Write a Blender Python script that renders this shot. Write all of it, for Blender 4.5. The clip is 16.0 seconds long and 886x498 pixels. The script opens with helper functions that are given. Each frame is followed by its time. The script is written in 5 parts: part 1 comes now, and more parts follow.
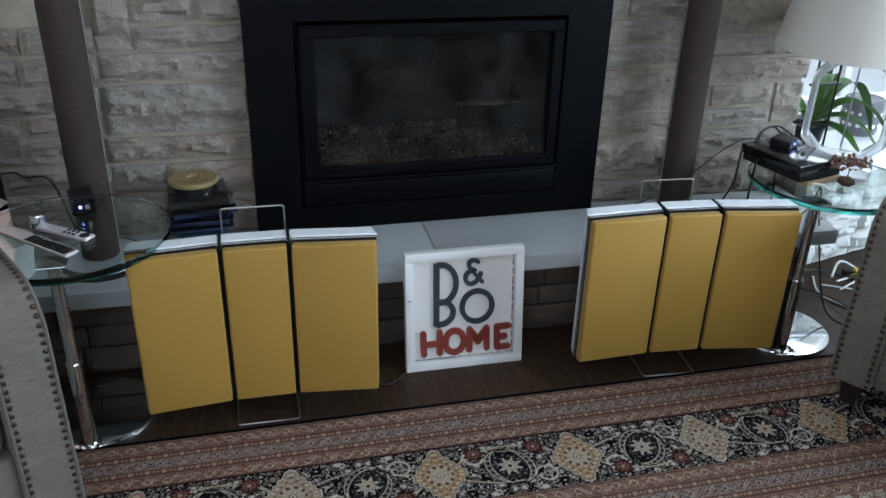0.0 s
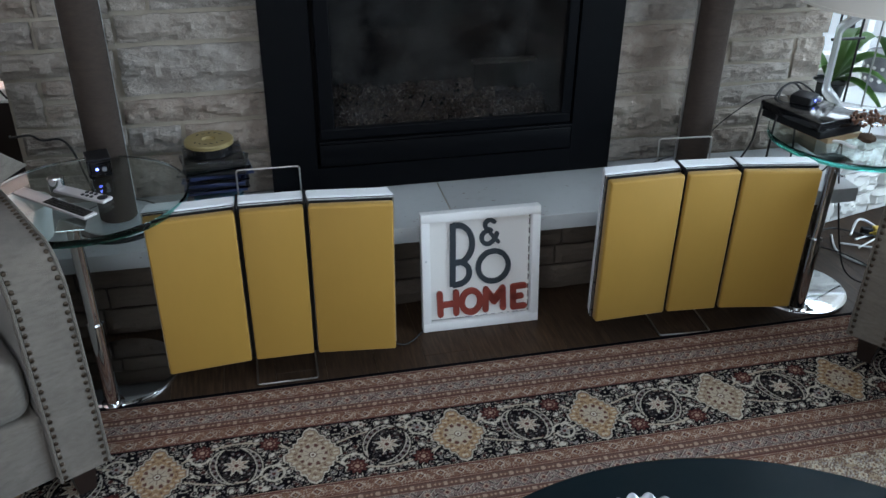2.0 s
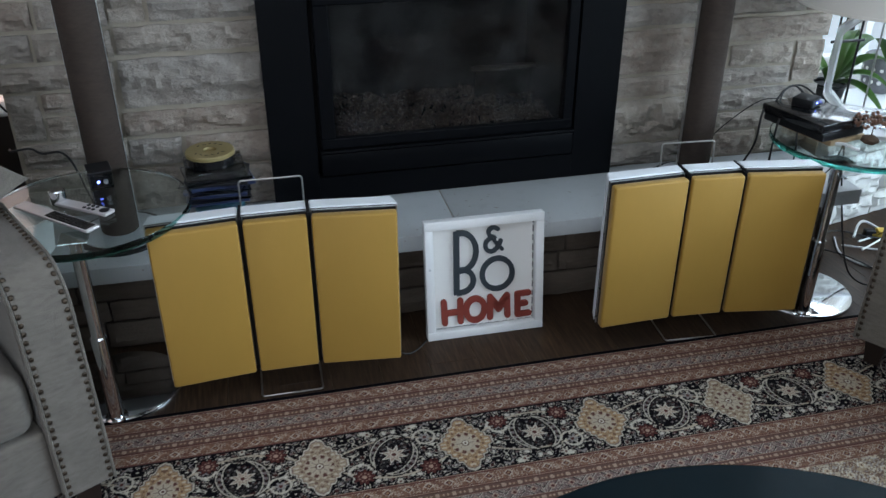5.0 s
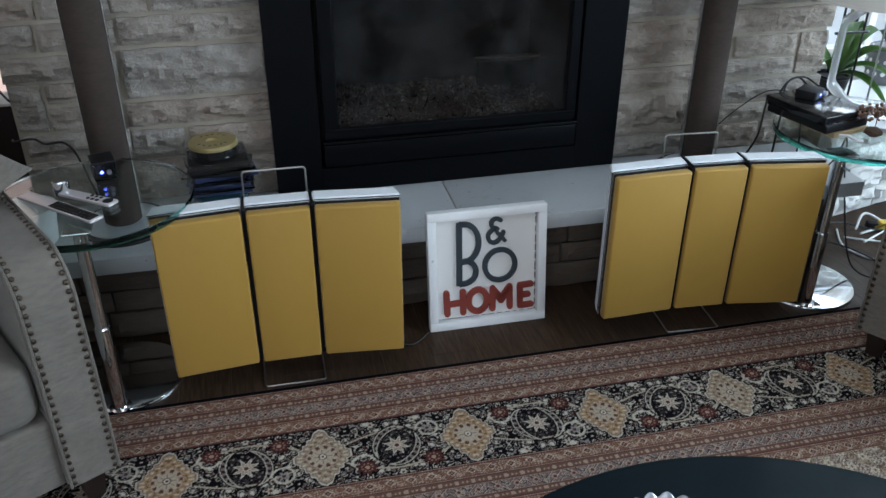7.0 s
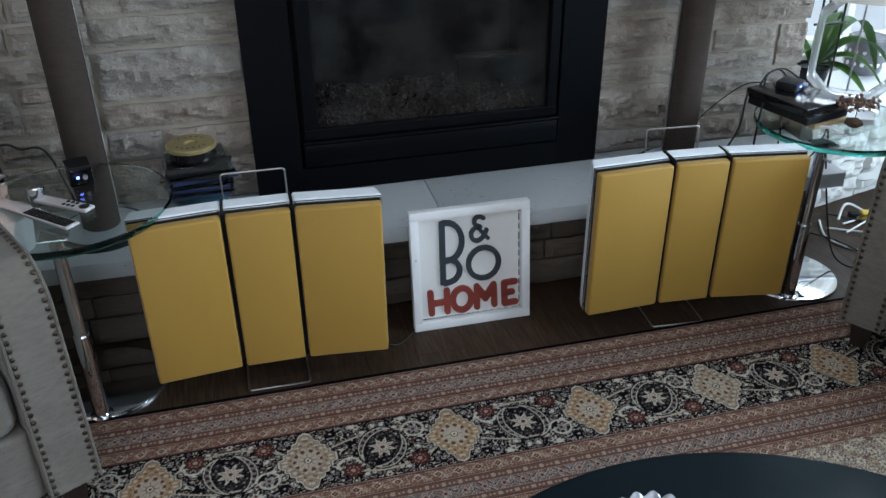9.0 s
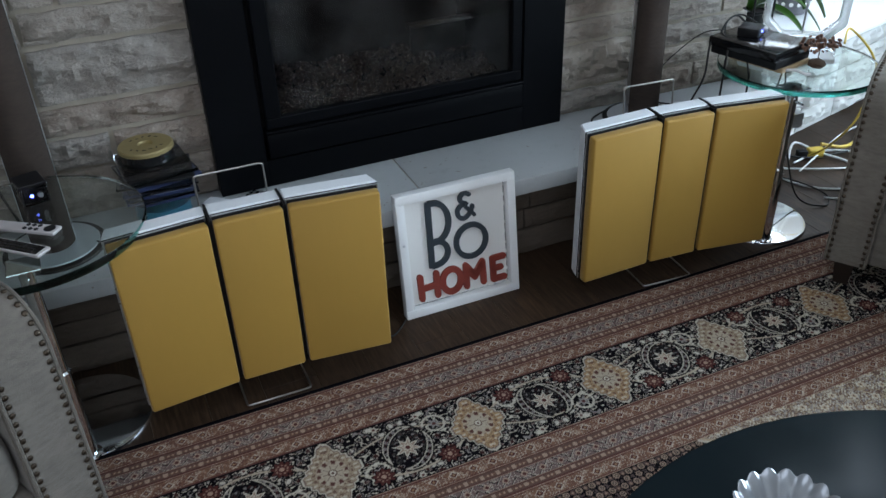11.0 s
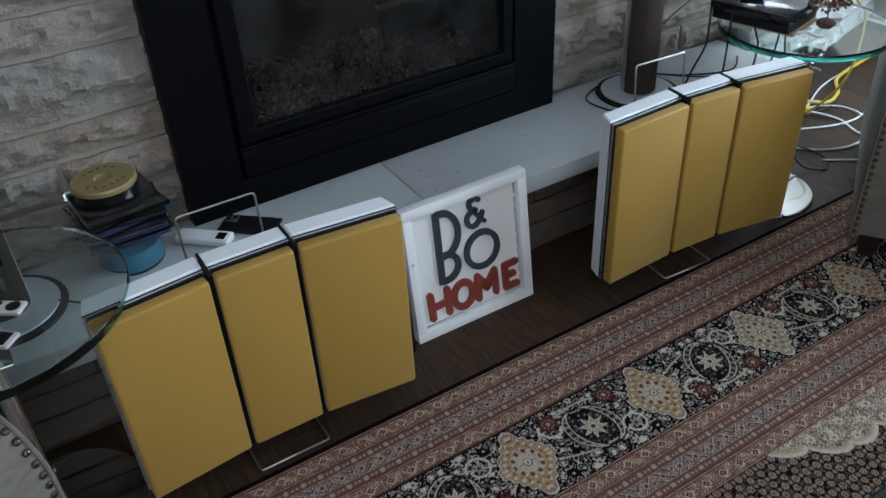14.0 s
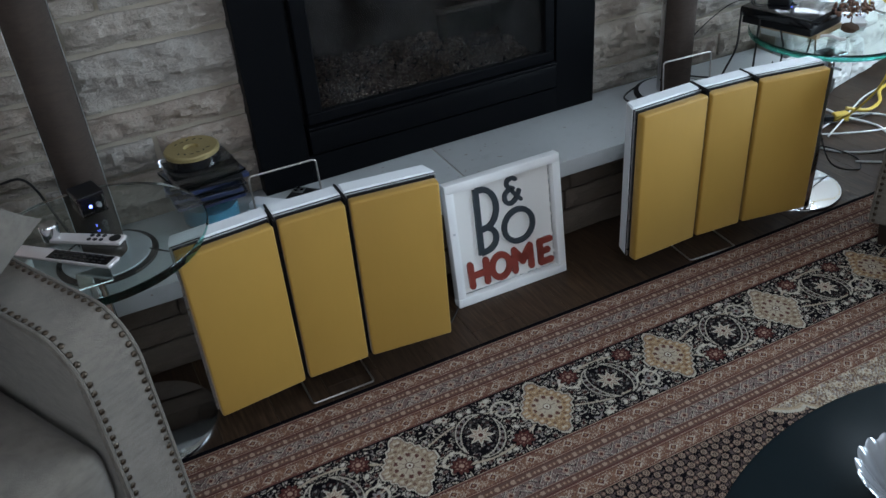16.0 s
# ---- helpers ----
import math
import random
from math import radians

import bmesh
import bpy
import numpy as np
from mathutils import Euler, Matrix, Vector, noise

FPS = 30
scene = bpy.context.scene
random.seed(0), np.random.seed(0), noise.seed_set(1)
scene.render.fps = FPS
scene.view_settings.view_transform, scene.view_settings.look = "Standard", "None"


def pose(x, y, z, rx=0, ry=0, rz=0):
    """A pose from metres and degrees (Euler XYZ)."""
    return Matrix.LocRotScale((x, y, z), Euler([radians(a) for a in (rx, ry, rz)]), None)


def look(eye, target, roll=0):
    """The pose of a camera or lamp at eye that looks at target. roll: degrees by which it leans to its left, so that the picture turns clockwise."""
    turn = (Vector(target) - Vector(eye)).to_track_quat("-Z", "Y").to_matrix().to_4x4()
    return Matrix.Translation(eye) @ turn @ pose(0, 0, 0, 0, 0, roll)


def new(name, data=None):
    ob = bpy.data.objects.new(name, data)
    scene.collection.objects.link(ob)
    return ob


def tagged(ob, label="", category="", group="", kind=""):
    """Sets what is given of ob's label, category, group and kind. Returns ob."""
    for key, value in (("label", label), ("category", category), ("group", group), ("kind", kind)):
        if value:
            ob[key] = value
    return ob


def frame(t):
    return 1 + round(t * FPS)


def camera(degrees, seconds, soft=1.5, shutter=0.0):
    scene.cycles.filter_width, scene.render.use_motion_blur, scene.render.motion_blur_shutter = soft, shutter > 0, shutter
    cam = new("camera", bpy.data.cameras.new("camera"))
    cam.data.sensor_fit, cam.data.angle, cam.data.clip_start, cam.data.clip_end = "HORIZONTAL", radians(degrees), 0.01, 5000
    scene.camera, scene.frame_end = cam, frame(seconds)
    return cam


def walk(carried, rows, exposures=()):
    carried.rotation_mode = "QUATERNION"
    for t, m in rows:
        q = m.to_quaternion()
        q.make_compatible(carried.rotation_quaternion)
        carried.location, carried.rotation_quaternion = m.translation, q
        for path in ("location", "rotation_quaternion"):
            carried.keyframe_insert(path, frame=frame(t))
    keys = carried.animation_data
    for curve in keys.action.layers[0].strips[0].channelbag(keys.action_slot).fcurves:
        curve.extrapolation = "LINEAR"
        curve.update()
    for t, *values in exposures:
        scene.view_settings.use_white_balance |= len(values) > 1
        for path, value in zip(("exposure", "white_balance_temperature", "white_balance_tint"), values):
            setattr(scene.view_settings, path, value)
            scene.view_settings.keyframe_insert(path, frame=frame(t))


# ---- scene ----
cam = camera(56.1, 16.0)
PATH = [
    (0, (-0.072, -0.084, 1.508), (0.378, 1.648, 0.613), 1.5),
    (0.5, (-0.07, -0.074, 1.499), (0.311, 1.633, 0.527), 0.2),
    (1, (-0.104, -0.076, 1.494), (0.177, 1.631, 0.491), -1.0),
    (1.5, (-0.09, -0.085, 1.506), (0.26, 1.619, 0.52), 0.6),
    (2, (-0.079, -0.082, 1.505), (0.33, 1.614, 0.527), 0.7),
    (2.5, (-0.074, -0.083, 1.506), (0.356, 1.617, 0.545), 0.1),
    (3, (-0.082, -0.077, 1.504), (0.366, 1.625, 0.555), -0.4),
    (3.5, (-0.084, -0.07, 1.507), (0.342, 1.635, 0.552), -0.5),
    (4, (-0.087, -0.063, 1.502), (0.332, 1.641, 0.543), -0.4),
    (6.5, (-0.102, -0.072, 1.5), (0.317, 1.624, 0.527), 0.6),
    (7, (-0.101, -0.066, 1.503), (0.312, 1.627, 0.521), 0.1),
    (7.5, (-0.101, -0.062, 1.497), (0.318, 1.627, 0.511), -0.3),
    (8, (-0.101, -0.054, 1.504), (0.339, 1.624, 0.51), -0.1),
    (8.5, (-0.097, -0.051, 1.502), (0.357, 1.628, 0.514), -0.1),
    (9, (-0.086, -0.051, 1.502), (0.357, 1.63, 0.512), -0.5),
    (9.2, (-0.075, -0.051, 1.495), (0.36, 1.627, 0.499), -0.8),
    (11.3, (-0.337, 0.274, 1.491), (0.362, 1.806, 0.412), -2.2),
    (11.4, (-0.328, 0.313, 1.493), (0.346, 1.848, 0.403), -3.1),
    (11.5, (-0.299, 0.342, 1.491), (0.329, 1.882, 0.381), -4.0),
    (12, (-0.215, 0.448, 1.486), (0.347, 1.972, 0.319), -5.7),
    (12.5, (-0.193, 0.487, 1.488), (0.48, 1.955, 0.308), -4.5),
    (13, (-0.257, 0.533, 1.491), (0.551, 1.985, 0.378), -3.0),
    (13.5, (-0.338, 0.572, 1.493), (0.466, 2.008, 0.357), -3.3),
    (14, (-0.414, 0.568, 1.492), (0.421, 1.959, 0.324), -3.1),
    (14.5, (-0.455, 0.555, 1.487), (0.474, 1.852, 0.281), -1.2),
    (15, (-0.477, 0.523, 1.496), (0.458, 1.819, 0.294), -2.1),
    (15.5, (-0.462, 0.417, 1.516), (0.356, 1.846, 0.381), -5.8),
    (16, (-0.479, 0.252, 1.5), (0.218, 1.772, 0.403), -4.9),
]
walk(cam, [(t, look(eye, target, roll)) for t, eye, target, roll in PATH], [(0.0, 0.02, 6450, 15), (9.0, 0.02, 6450, 15), (11.5, -0.10, 6450, 15), (16.0, -0.10, 6450, 15)])

# ---------------- world, windows' light and added fill ---
world = bpy.data.worlds.new("world")
scene.world = world
world.use_nodes = True
wn = world.node_tree
sky = wn.nodes.new("ShaderNodeTexSky")
sky.sky_type = "NISHITA"
sky.sun_disc = False
sky.sun_elevation, sky.sun_rotation = radians(38), radians(60)
wn.links.new(sky.outputs[0], wn.nodes["Background"].inputs[0])
wn.nodes["Background"].inputs[1].default_value = 0.12


def window_or_fill_lamp(eye, target, w, h, watts, colour):
    lamp = bpy.data.lights.new("window_or_fill_light", "AREA")
    lamp.shape, lamp.size, lamp.size_y, lamp.energy, lamp.color = "RECTANGLE", w, h, watts, colour
    ob = new("window_or_fill_light", lamp)
    ob.matrix_world = look(eye, target)
    return ob


# the daylight that enters by the windows beside the chimney and unseen ones to the side and behind
window_or_fill_lamp((2.78, 2.98, 1.75), (1.9, 0.9, 0.0), 1.3, 1.0, 28, (0.72, 0.88, 1.0))
window_or_fill_lamp((3.16, 0.85, 1.22), (0.9, 1.9, 0.7), 1.9, 1.15, 108, (0.65, 0.855, 1.0))
window_or_fill_lamp((-1.1, -2.48, 1.45), (0.3, 1.9, 0.5), 2.2, 1.6, 46, (0.80, 0.915, 1.0))
# overhead fill, added above an unseen ceiling opening to brighten upward faces
window_or_fill_lamp((-0.30, 0.15, 2.92), (-0.30, 0.35, 0.0), 2.2, 1.5, 20, (0.82, 0.92, 1.0))

# ---------------- materials ----------------


class Nodes:
    """Shorthand for one node material."""

    def __init__(self, name, rough=0.6, metal=0.0, coat=0.0):
        self.m = bpy.data.materials.new(name)
        self.m.use_nodes = True
        self.t = self.m.node_tree
        self.b = self.t.nodes["Principled BSDF"]
        self.b.inputs["Roughness"].default_value = rough
        self.b.inputs["Metallic"].default_value = metal
        self.b.inputs["Coat Weight"].default_value = coat
        self.b.inputs["Coat Roughness"].default_value = 0.12
        self.c = self.t.nodes.new("ShaderNodeTexCoord").outputs["Object"]

    def node(self, kind, **inputs):
        n = self.t.nodes.new("ShaderNode" + kind)
        for k, v in inputs.items():
            key = k.replace("_", " ")
            if isinstance(v, bpy.types.NodeSocket):
                self.t.links.new(v, n.inputs[key])
            else:
                n.inputs[key].default_value = v
        return n

    def noise(self, scale, detail=4.0, stretch=(1, 1, 1), rough=0.55):
        v = self.node("Mapping", Vector=self.c, Scale=stretch).outputs[0]
        return self.node("TexNoise", Vector=v, Scale=scale, Detail=detail, Roughness=rough).outputs[0]

    def ramp(self, fac, stops):
        n = self.t.nodes.new("ShaderNodeValToRGB")
        self.t.links.new(fac, n.inputs[0])
        e = n.color_ramp.elements
        while len(e) < len(stops):
            e.new(0.5)
        for el, (p, c) in zip(e, stops):
            el.position, el.color = p, (*c, 1)
        return n.outputs[0]

    def mix(self, fac, a, b, kind="MIX"):
        n = self.t.nodes.new("ShaderNodeMix")
        n.data_type, n.blend_type = "RGBA", kind
        for i, v in ((0, fac), (6, a), (7, b)):
            if isinstance(v, bpy.types.NodeSocket):
                self.t.links.new(v, n.inputs[i])
            else:
                n.inputs[i].default_value = v if i == 0 else (*v, 1)
        return n.outputs[2]

    def math(self, op, a, b=0.0):
        n = self.t.nodes.new("ShaderNodeMath")
        n.operation = op
        for i, v in ((0, a), (1, b)):
            if isinstance(v, bpy.types.NodeSocket):
                self.t.links.new(v, n.inputs[i])
            else:
                n.inputs[i].default_value = v
        return n.outputs[0]

    def put(self, key, v):
        if isinstance(v, bpy.types.NodeSocket):
            self.t.links.new(v, self.b.inputs[key])
        else:
            self.b.inputs[key].default_value = v
        return self

    def bump(self, height, strength, dist=0.002):
        n = self.node("Bump", Strength=strength, Distance=dist, Height=height)
        self.t.links.new(n.outputs[0], self.b.inputs["Normal"])
        return self


def plain(name, colour, rough=0.5, metal=0.0, vary=0.12, scale=12, bump=0.1, coat=0.0, fine=220):
    """A painted or moulded surface: the colour drifts a little at two scales, with fine relief and uneven gloss."""
    k = Nodes(name, rough, metal, coat)
    lo = tuple(v * (1 - vary) for v in colour)
    hi = tuple(min(1, v * (1 + vary)) for v in colour)
    big = k.noise(scale)
    c = k.mix(big, lo, hi)
    c = k.mix(k.math("MULTIPLY", k.noise(fine, 2), 0.25), c, lo)
    k.put("Base Color", c)
    r = k.node("MapRange", Value=k.noise(scale * 2.3, 3), To_Min=max(0.02, rough - 0.08), To_Max=min(1, rough + 0.08)).outputs[0]
    k.put("Roughness", r)
    if bump:
        k.bump(k.noise(fine, 3), bump, 0.001)
    return k.m


def stone_material():
    k = Nodes("limestone", 0.85)
    rnd = k.node("ObjectInfo").outputs["Random"]
    base = k.ramp(rnd, [(0.0, (0.255, 0.195, 0.155)), (0.35, (0.32, 0.265, 0.215)), (0.7, (0.275, 0.25, 0.225)), (1.0, (0.36, 0.305, 0.25))])
    cloud = k.noise(9, 5)
    c = k.mix(k.math("MULTIPLY", k.ramp(cloud, [(0.38, (0, 0, 0)), (0.68, (1, 1, 1))]), 0.45), base, (0.20, 0.155, 0.125))
    c = k.mix(k.math("MULTIPLY", k.ramp(k.noise(34, 6), [(0.45, (0, 0, 0)), (0.75, (1, 1, 1))]), 0.55), c, (0.42, 0.375, 0.32))
    c = k.mix(k.math("MULTIPLY", k.noise(150, 3), 0.3), c, (0.2, 0.18, 0.16))
    k.put("Base Color", c)
    h = k.math("ADD", k.math("MULTIPLY", k.noise(22, 6, (0.7, 1, 1.5), rough=0.6), 1.0), k.math("MULTIPLY", k.noise(120, 4), 0.2))
    h = k.math("ADD", h, k.math("MULTIPLY", k.node("TexVoronoi", Vector=k.node("Mapping", Vector=k.c, Scale=(14, 9, 26)).outputs[0], Scale=1.0).outputs["Distance"], 0.55))
    return k.bump(h, 1.0, 0.022).m


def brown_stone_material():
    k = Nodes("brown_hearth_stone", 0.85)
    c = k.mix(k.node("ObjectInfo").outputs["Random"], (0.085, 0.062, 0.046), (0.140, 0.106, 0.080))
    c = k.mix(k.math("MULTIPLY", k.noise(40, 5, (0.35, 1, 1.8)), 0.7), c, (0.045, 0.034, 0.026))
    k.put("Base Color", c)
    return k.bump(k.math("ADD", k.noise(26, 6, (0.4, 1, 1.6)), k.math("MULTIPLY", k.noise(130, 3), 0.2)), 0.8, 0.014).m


def slab_material():
    k = Nodes("honed_limestone", 0.42)
    c = k.mix(k.noise(3, 6), (0.38, 0.395, 0.40), (0.45, 0.465, 0.465))
    c = k.mix(k.math("MULTIPLY", k.ramp(k.noise(26, 5), [(0.55, (0, 0, 0)), (0.75, (1, 1, 1))]), 0.25), c, (0.28, 0.28, 0.27))
    c = k.mix(k.ramp(k.noise(70, 1), [(0.74, (0, 0, 0)), (0.78, (1, 1, 1))]), c, (0.25, 0.22, 0.19))
    k.put("Base Color", c)
    k.put("Roughness", k.node("MapRange", Value=k.noise(18, 4), To_Min=0.32, To_Max=0.55).outputs[0])
    return k.bump(k.noise(120, 4), 0.12, 0.001).m


def plank_material():
    k = Nodes("dark_oak", 0.38)
    rnd = k.node("ObjectInfo").outputs["Random"]
    grain = k.noise(14, 6, (9, 0.7, 1))
    c = k.ramp(grain, [(0.3, (0.020, 0.011, 0.006)), (0.52, (0.048, 0.027, 0.015)), (0.75, (0.084, 0.049, 0.028))])
    c = k.mix(k.math("MULTIPLY", rnd, 0.55), c, (0.022, 0.014, 0.010))
    k.put("Base Color", c)
    k.put("Roughness", k.node("MapRange", Value=k.noise(10, 4), To_Min=0.34, To_Max=0.52).outputs[0])
    k.put("Specular IOR Level", 0.2)
    return k.bump(k.noise(60, 4, (6, 0.5, 1)), 0.25, 0.001).m


def rug_material():
    k = Nodes("wool_pile", 0.95)
    a = k.t.nodes.new("ShaderNodeVertexColor")
    a.layer_name = "weave"
    knots = k.noise(420, 2)
    c = k.mix(k.ramp(knots, [(0.3, (0, 0, 0)), (0.7, (1, 1, 1))]), a.outputs[0], (0.70, 0.68, 0.68), "MULTIPLY")
    c = k.mix(k.math("MULTIPLY", k.noise(5, 4), 0.5), c, (0.82, 0.80, 0.80), "MULTIPLY")
    k.put("Base Color", c)
    k.put("Specular IOR Level", 0.05)
    return k.bump(k.noise(420, 2), 0.5, 0.002).m


def linen_material(name, lo, hi):
    k = Nodes(name, 0.95)
    c = k.mix(k.noise(7, 5), lo, hi)
    c = k.mix(k.math("MULTIPLY", k.ramp(k.noise(40, 4, (1, 1, 3.5)), [(0.42, (0, 0, 0)), (0.72, (1, 1, 1))]), 0.6), c, tuple(v * 0.66 for v in lo))
    c = k.mix(k.math("MULTIPLY", k.ramp(k.noise(16, 5, (1, 1, 2)), [(0.5, (0, 0, 0)), (0.75, (1, 1, 1))]), 0.45), c, tuple(min(1, v * 1.3) for v in hi))
    c = k.mix(k.math("MULTIPLY", k.noise(520, 2), 0.35), c, tuple(v * 0.75 for v in lo))
    k.put("Base Color", c)
    k.put("Sheen Weight", 0.12)
    h = k.math("ADD", k.noise(430, 2, (1, 1, 2.5)), k.math("MULTIPLY", k.noise(28, 4), 0.8))
    return k.bump(h, 0.7, 0.003).m


def cloth_material():
    """Taut gold loudspeaker cloth."""
    k = Nodes("gold_cloth", 0.62)
    c = k.mix(k.noise(4, 4), (0.365, 0.203, 0.030), (0.405, 0.227, 0.037))
    c = k.mix(k.math("MULTIPLY", k.noise(55, 4, (1, 1, 0.3)), 0.25), c, (0.285, 0.163, 0.023))
    k.put("Base Color", c)
    k.put("Sheen Weight", 0.2)
    k.put("Sheen Roughness", 0.4)
    return k.bump(k.noise(700, 2), 0.25, 0.0006).m


def glass_material(name, tint, rough=0.0, ior=1.5):
    k = Nodes(name, rough)
    k.put("Base Color", (*tint, 1)).put("Transmission Weight", 1.0).put("IOR", ior)
    return k.m


def glow_material(name, colour, strength):
    k = Nodes(name, 0.5)
    k.put("Base Color", (*colour, 1)).put("Emission Color", (*colour, 1)).put("Emission Strength", strength)
    return k.m


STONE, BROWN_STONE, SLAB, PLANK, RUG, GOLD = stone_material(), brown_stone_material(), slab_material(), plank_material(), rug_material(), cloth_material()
MORTAR = plain("mortar", (0.325, 0.282, 0.225), 0.95, 0, 0.22, 20, 0.9, fine=120)
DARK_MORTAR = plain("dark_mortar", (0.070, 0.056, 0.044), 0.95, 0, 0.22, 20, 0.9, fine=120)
PALE_STONE = plain("pale_stone", (0.56, 0.555, 0.53), 0.9, 0, 0.12, 16, 0.8, fine=60)
PLASTER = plain("wall_paint", (0.62, 0.60, 0.56), 0.9, 0, 0.04, 3, 0.1)
CEIL = plain("ceiling_paint", (0.78, 0.78, 0.77), 0.95, 0, 0.03, 3, 0.1)
BLACK_STEEL = plain("black_steel", (0.0026, 0.0029, 0.0038), 0.42, 0, 0.25, 6, 0.1)
BLACK_STEEL.node_tree.nodes["Principled BSDF"].inputs["Specular IOR Level"].default_value = 0.09
SOOT = plain("sooty_steel", (0.006, 0.0055, 0.0055), 0.85, 0, 0.4, 9, 0.3)
SOOT.node_tree.nodes["Principled BSDF"].inputs["Specular IOR Level"].default_value = 0.1
CHROME = plain("chrome", (0.78, 0.79, 0.80), 0.06, 1.0, 0.03, 8, 0)
WIRE = plain("steel_wire", (0.50, 0.47, 0.44), 0.36, 1.0, 0.08, 40, 0)
ALU = plain("brushed_aluminium", (0.62, 0.63, 0.64), 0.3, 1.0, 0.05, 30, 0.05)
WHITE = plain("white_lacquer", (0.80, 0.82, 0.84), 0.38, 0, 0.03, 5, 0.05)
WHITE_WOOD = plain("white_painted_wood", (0.84, 0.84, 0.83), 0.55, 0, 0.06, 14, 0.3)
BOARD = plain("off_white_board", (0.80, 0.785, 0.755), 0.7, 0, 0.05, 5, 0.15)
BLACK = plain("black_plastic", (0.009, 0.009, 0.010), 0.45, 0, 0.2, 14, 0.1)
BLACK.node_tree.nodes["Principled BSDF"].inputs["Specular IOR Level"].default_value = 0.25
GLOSS_BLACK = plain("gloss_black", (0.008, 0.008, 0.009), 0.12, 0, 0.2, 10, 0, coat=0.4)
RUBBER = plain("black_cord", (0.014, 0.013, 0.013), 0.6, 0, 0.2, 30, 0.1)
WHITE_CORD = plain("white_cord", (0.68, 0.68, 0.67), 0.5, 0, 0.05, 30, 0)
YELLOW = plain("yellow_cord", (0.60, 0.41, 0.055), 0.5, 0, 0.08, 30, 0)
SLATE = plain("slate_painted_wood", (0.030, 0.040, 0.050), 0.6, 0, 0.3, 30, 0.3)
RED = plain("red_painted_wood", (0.25, 0.040, 0.026), 0.6, 0, 0.25, 30, 0.3)
LINEN = linen_material("grey_chenille", (0.152, 0.132, 0.108), (0.215, 0.191, 0.161))
LINEN_DARK = linen_material("taupe_chenille", (0.135, 0.117, 0.095), (0.195, 0.173, 0.145))
NAIL = plain("antique_brass", (0.085, 0.065, 0.048), 0.34, 0.9, 0.25, 60, 0)
DARK_WOOD = plain("espresso_wood", (0.022, 0.013, 0.010), 0.4, 0, 0.35, 14, 0.2)
BROWN = linen_material("brown_speaker_cloth", (0.042, 0.028, 0.021), (0.055, 0.037, 0.028))
BROWN.node_tree.nodes["Principled BSDF"].inputs["Sheen Weight"].default_value = 0.0
TABLE_GLASS = glass_material("table_glass", (0.86, 0.965, 0.94))
EDGE_GLASS = glass_material("glass_edge", (0.10, 0.55, 0.47), 0.12)
CRYSTAL = glass_material("crystal", (0.97, 0.99, 1.0), 0.06, 1.52)
# part-opaque white stands in for window light reflected in the bevels
CRYSTAL.node_tree.nodes["Principled BSDF"].inputs["Transmission Weight"].default_value = 0.72
PANE = glass_material("window_pane", (0.98, 0.99, 0.99))
# patchy pale diffuse share: dust plus the room's reflected haze painted into the glass
dust_haze = Nodes("dust_and_reflection_firebox_glass", 0.02)
dust_haze.put("Base Color", (0.72, 0.71, 0.70, 1)).put("IOR", 1.25)
dust_haze.put("Transmission Weight", dust_haze.node("MapRange", Value=dust_haze.noise(9, 7, rough=0.65), From_Min=0.40, From_Max=0.75, To_Min=0.997, To_Max=0.972).outputs[0])
DOOR_GLASS = dust_haze.m
SILVER = plain("silver_plastic", (0.56, 0.52, 0.51), 0.38, 0.15, 0.06, 20, 0)
PLASTIC = glass_material("clear_plastic", (0.86, 0.90, 0.95), 0.08, 1.35)
BLUE_DISC = plain("blue_plastic", (0.08, 0.34, 0.46), 0.3, 0, 0.25, 20, 0)
NAVY = plain("navy_sleeve", (0.025, 0.035, 0.085), 0.3, 0, 0.4, 30, 0)
TIN_GOLD = plain("gold_lacquered_disc", (0.32, 0.25, 0.11), 0.4, 0.3, 0.12, 40, 0.1)
LEAF = plain("orchid_leaf", (0.055, 0.135, 0.022), 0.35, 0, 0.3, 20, 0.1)
DRIED = plain("dried_flower", (0.17, 0.085, 0.055), 0.85, 0, 0.35, 60, 0.3)
BARK = plain("bark_ball", (0.10, 0.062, 0.040), 0.95, 0, 0.4, 60, 0.8, fine=120)
SHADE = plain("cream_lampshade", (0.70, 0.655, 0.59), 0.9, 0, 0.03, 5, 0.2)
PAPER = plain("white_paper", (0.78, 0.77, 0.75), 0.8, 0, 0.03, 10, 0)
OAK = plain("pale_wood", (0.42, 0.29, 0.16), 0.5, 0, 0.2, 20, 0.1)
POT = plain("grey_glazed_pot", (0.14, 0.14, 0.15), 0.35, 0, 0.4, 60, 0.1)
INK = plain("black_ink", (0.01, 0.01, 0.01), 0.7, 0, 0.1, 30, 0)
LED_BLUE = glow_material("blue_led", (0.12, 0.18, 1.0), 9.0)
# teal in the base colour stands in for the ceiling's dim reflection
TABLETOP = plain("teal_reflection_black_glass", (0.0095, 0.0155, 0.0185), 0.20, 0, 0.1, 6, 0, coat=0.0)
TABLETOP.node_tree.nodes["Principled BSDF"].inputs["Specular IOR Level"].default_value = 0.05
BOWL = plain("silvered_glass", (0.36, 0.38, 0.40), 0.18, 0.5, 0.1, 20, 0, coat=0.0)
OUT_LEFT = glow_material("hazy_pink_outdoors", (1.0, 0.80, 0.73), 0.62)
OUT_RIGHT = glow_material("bright_outdoors", (0.88, 0.97, 1.0), 0.30)

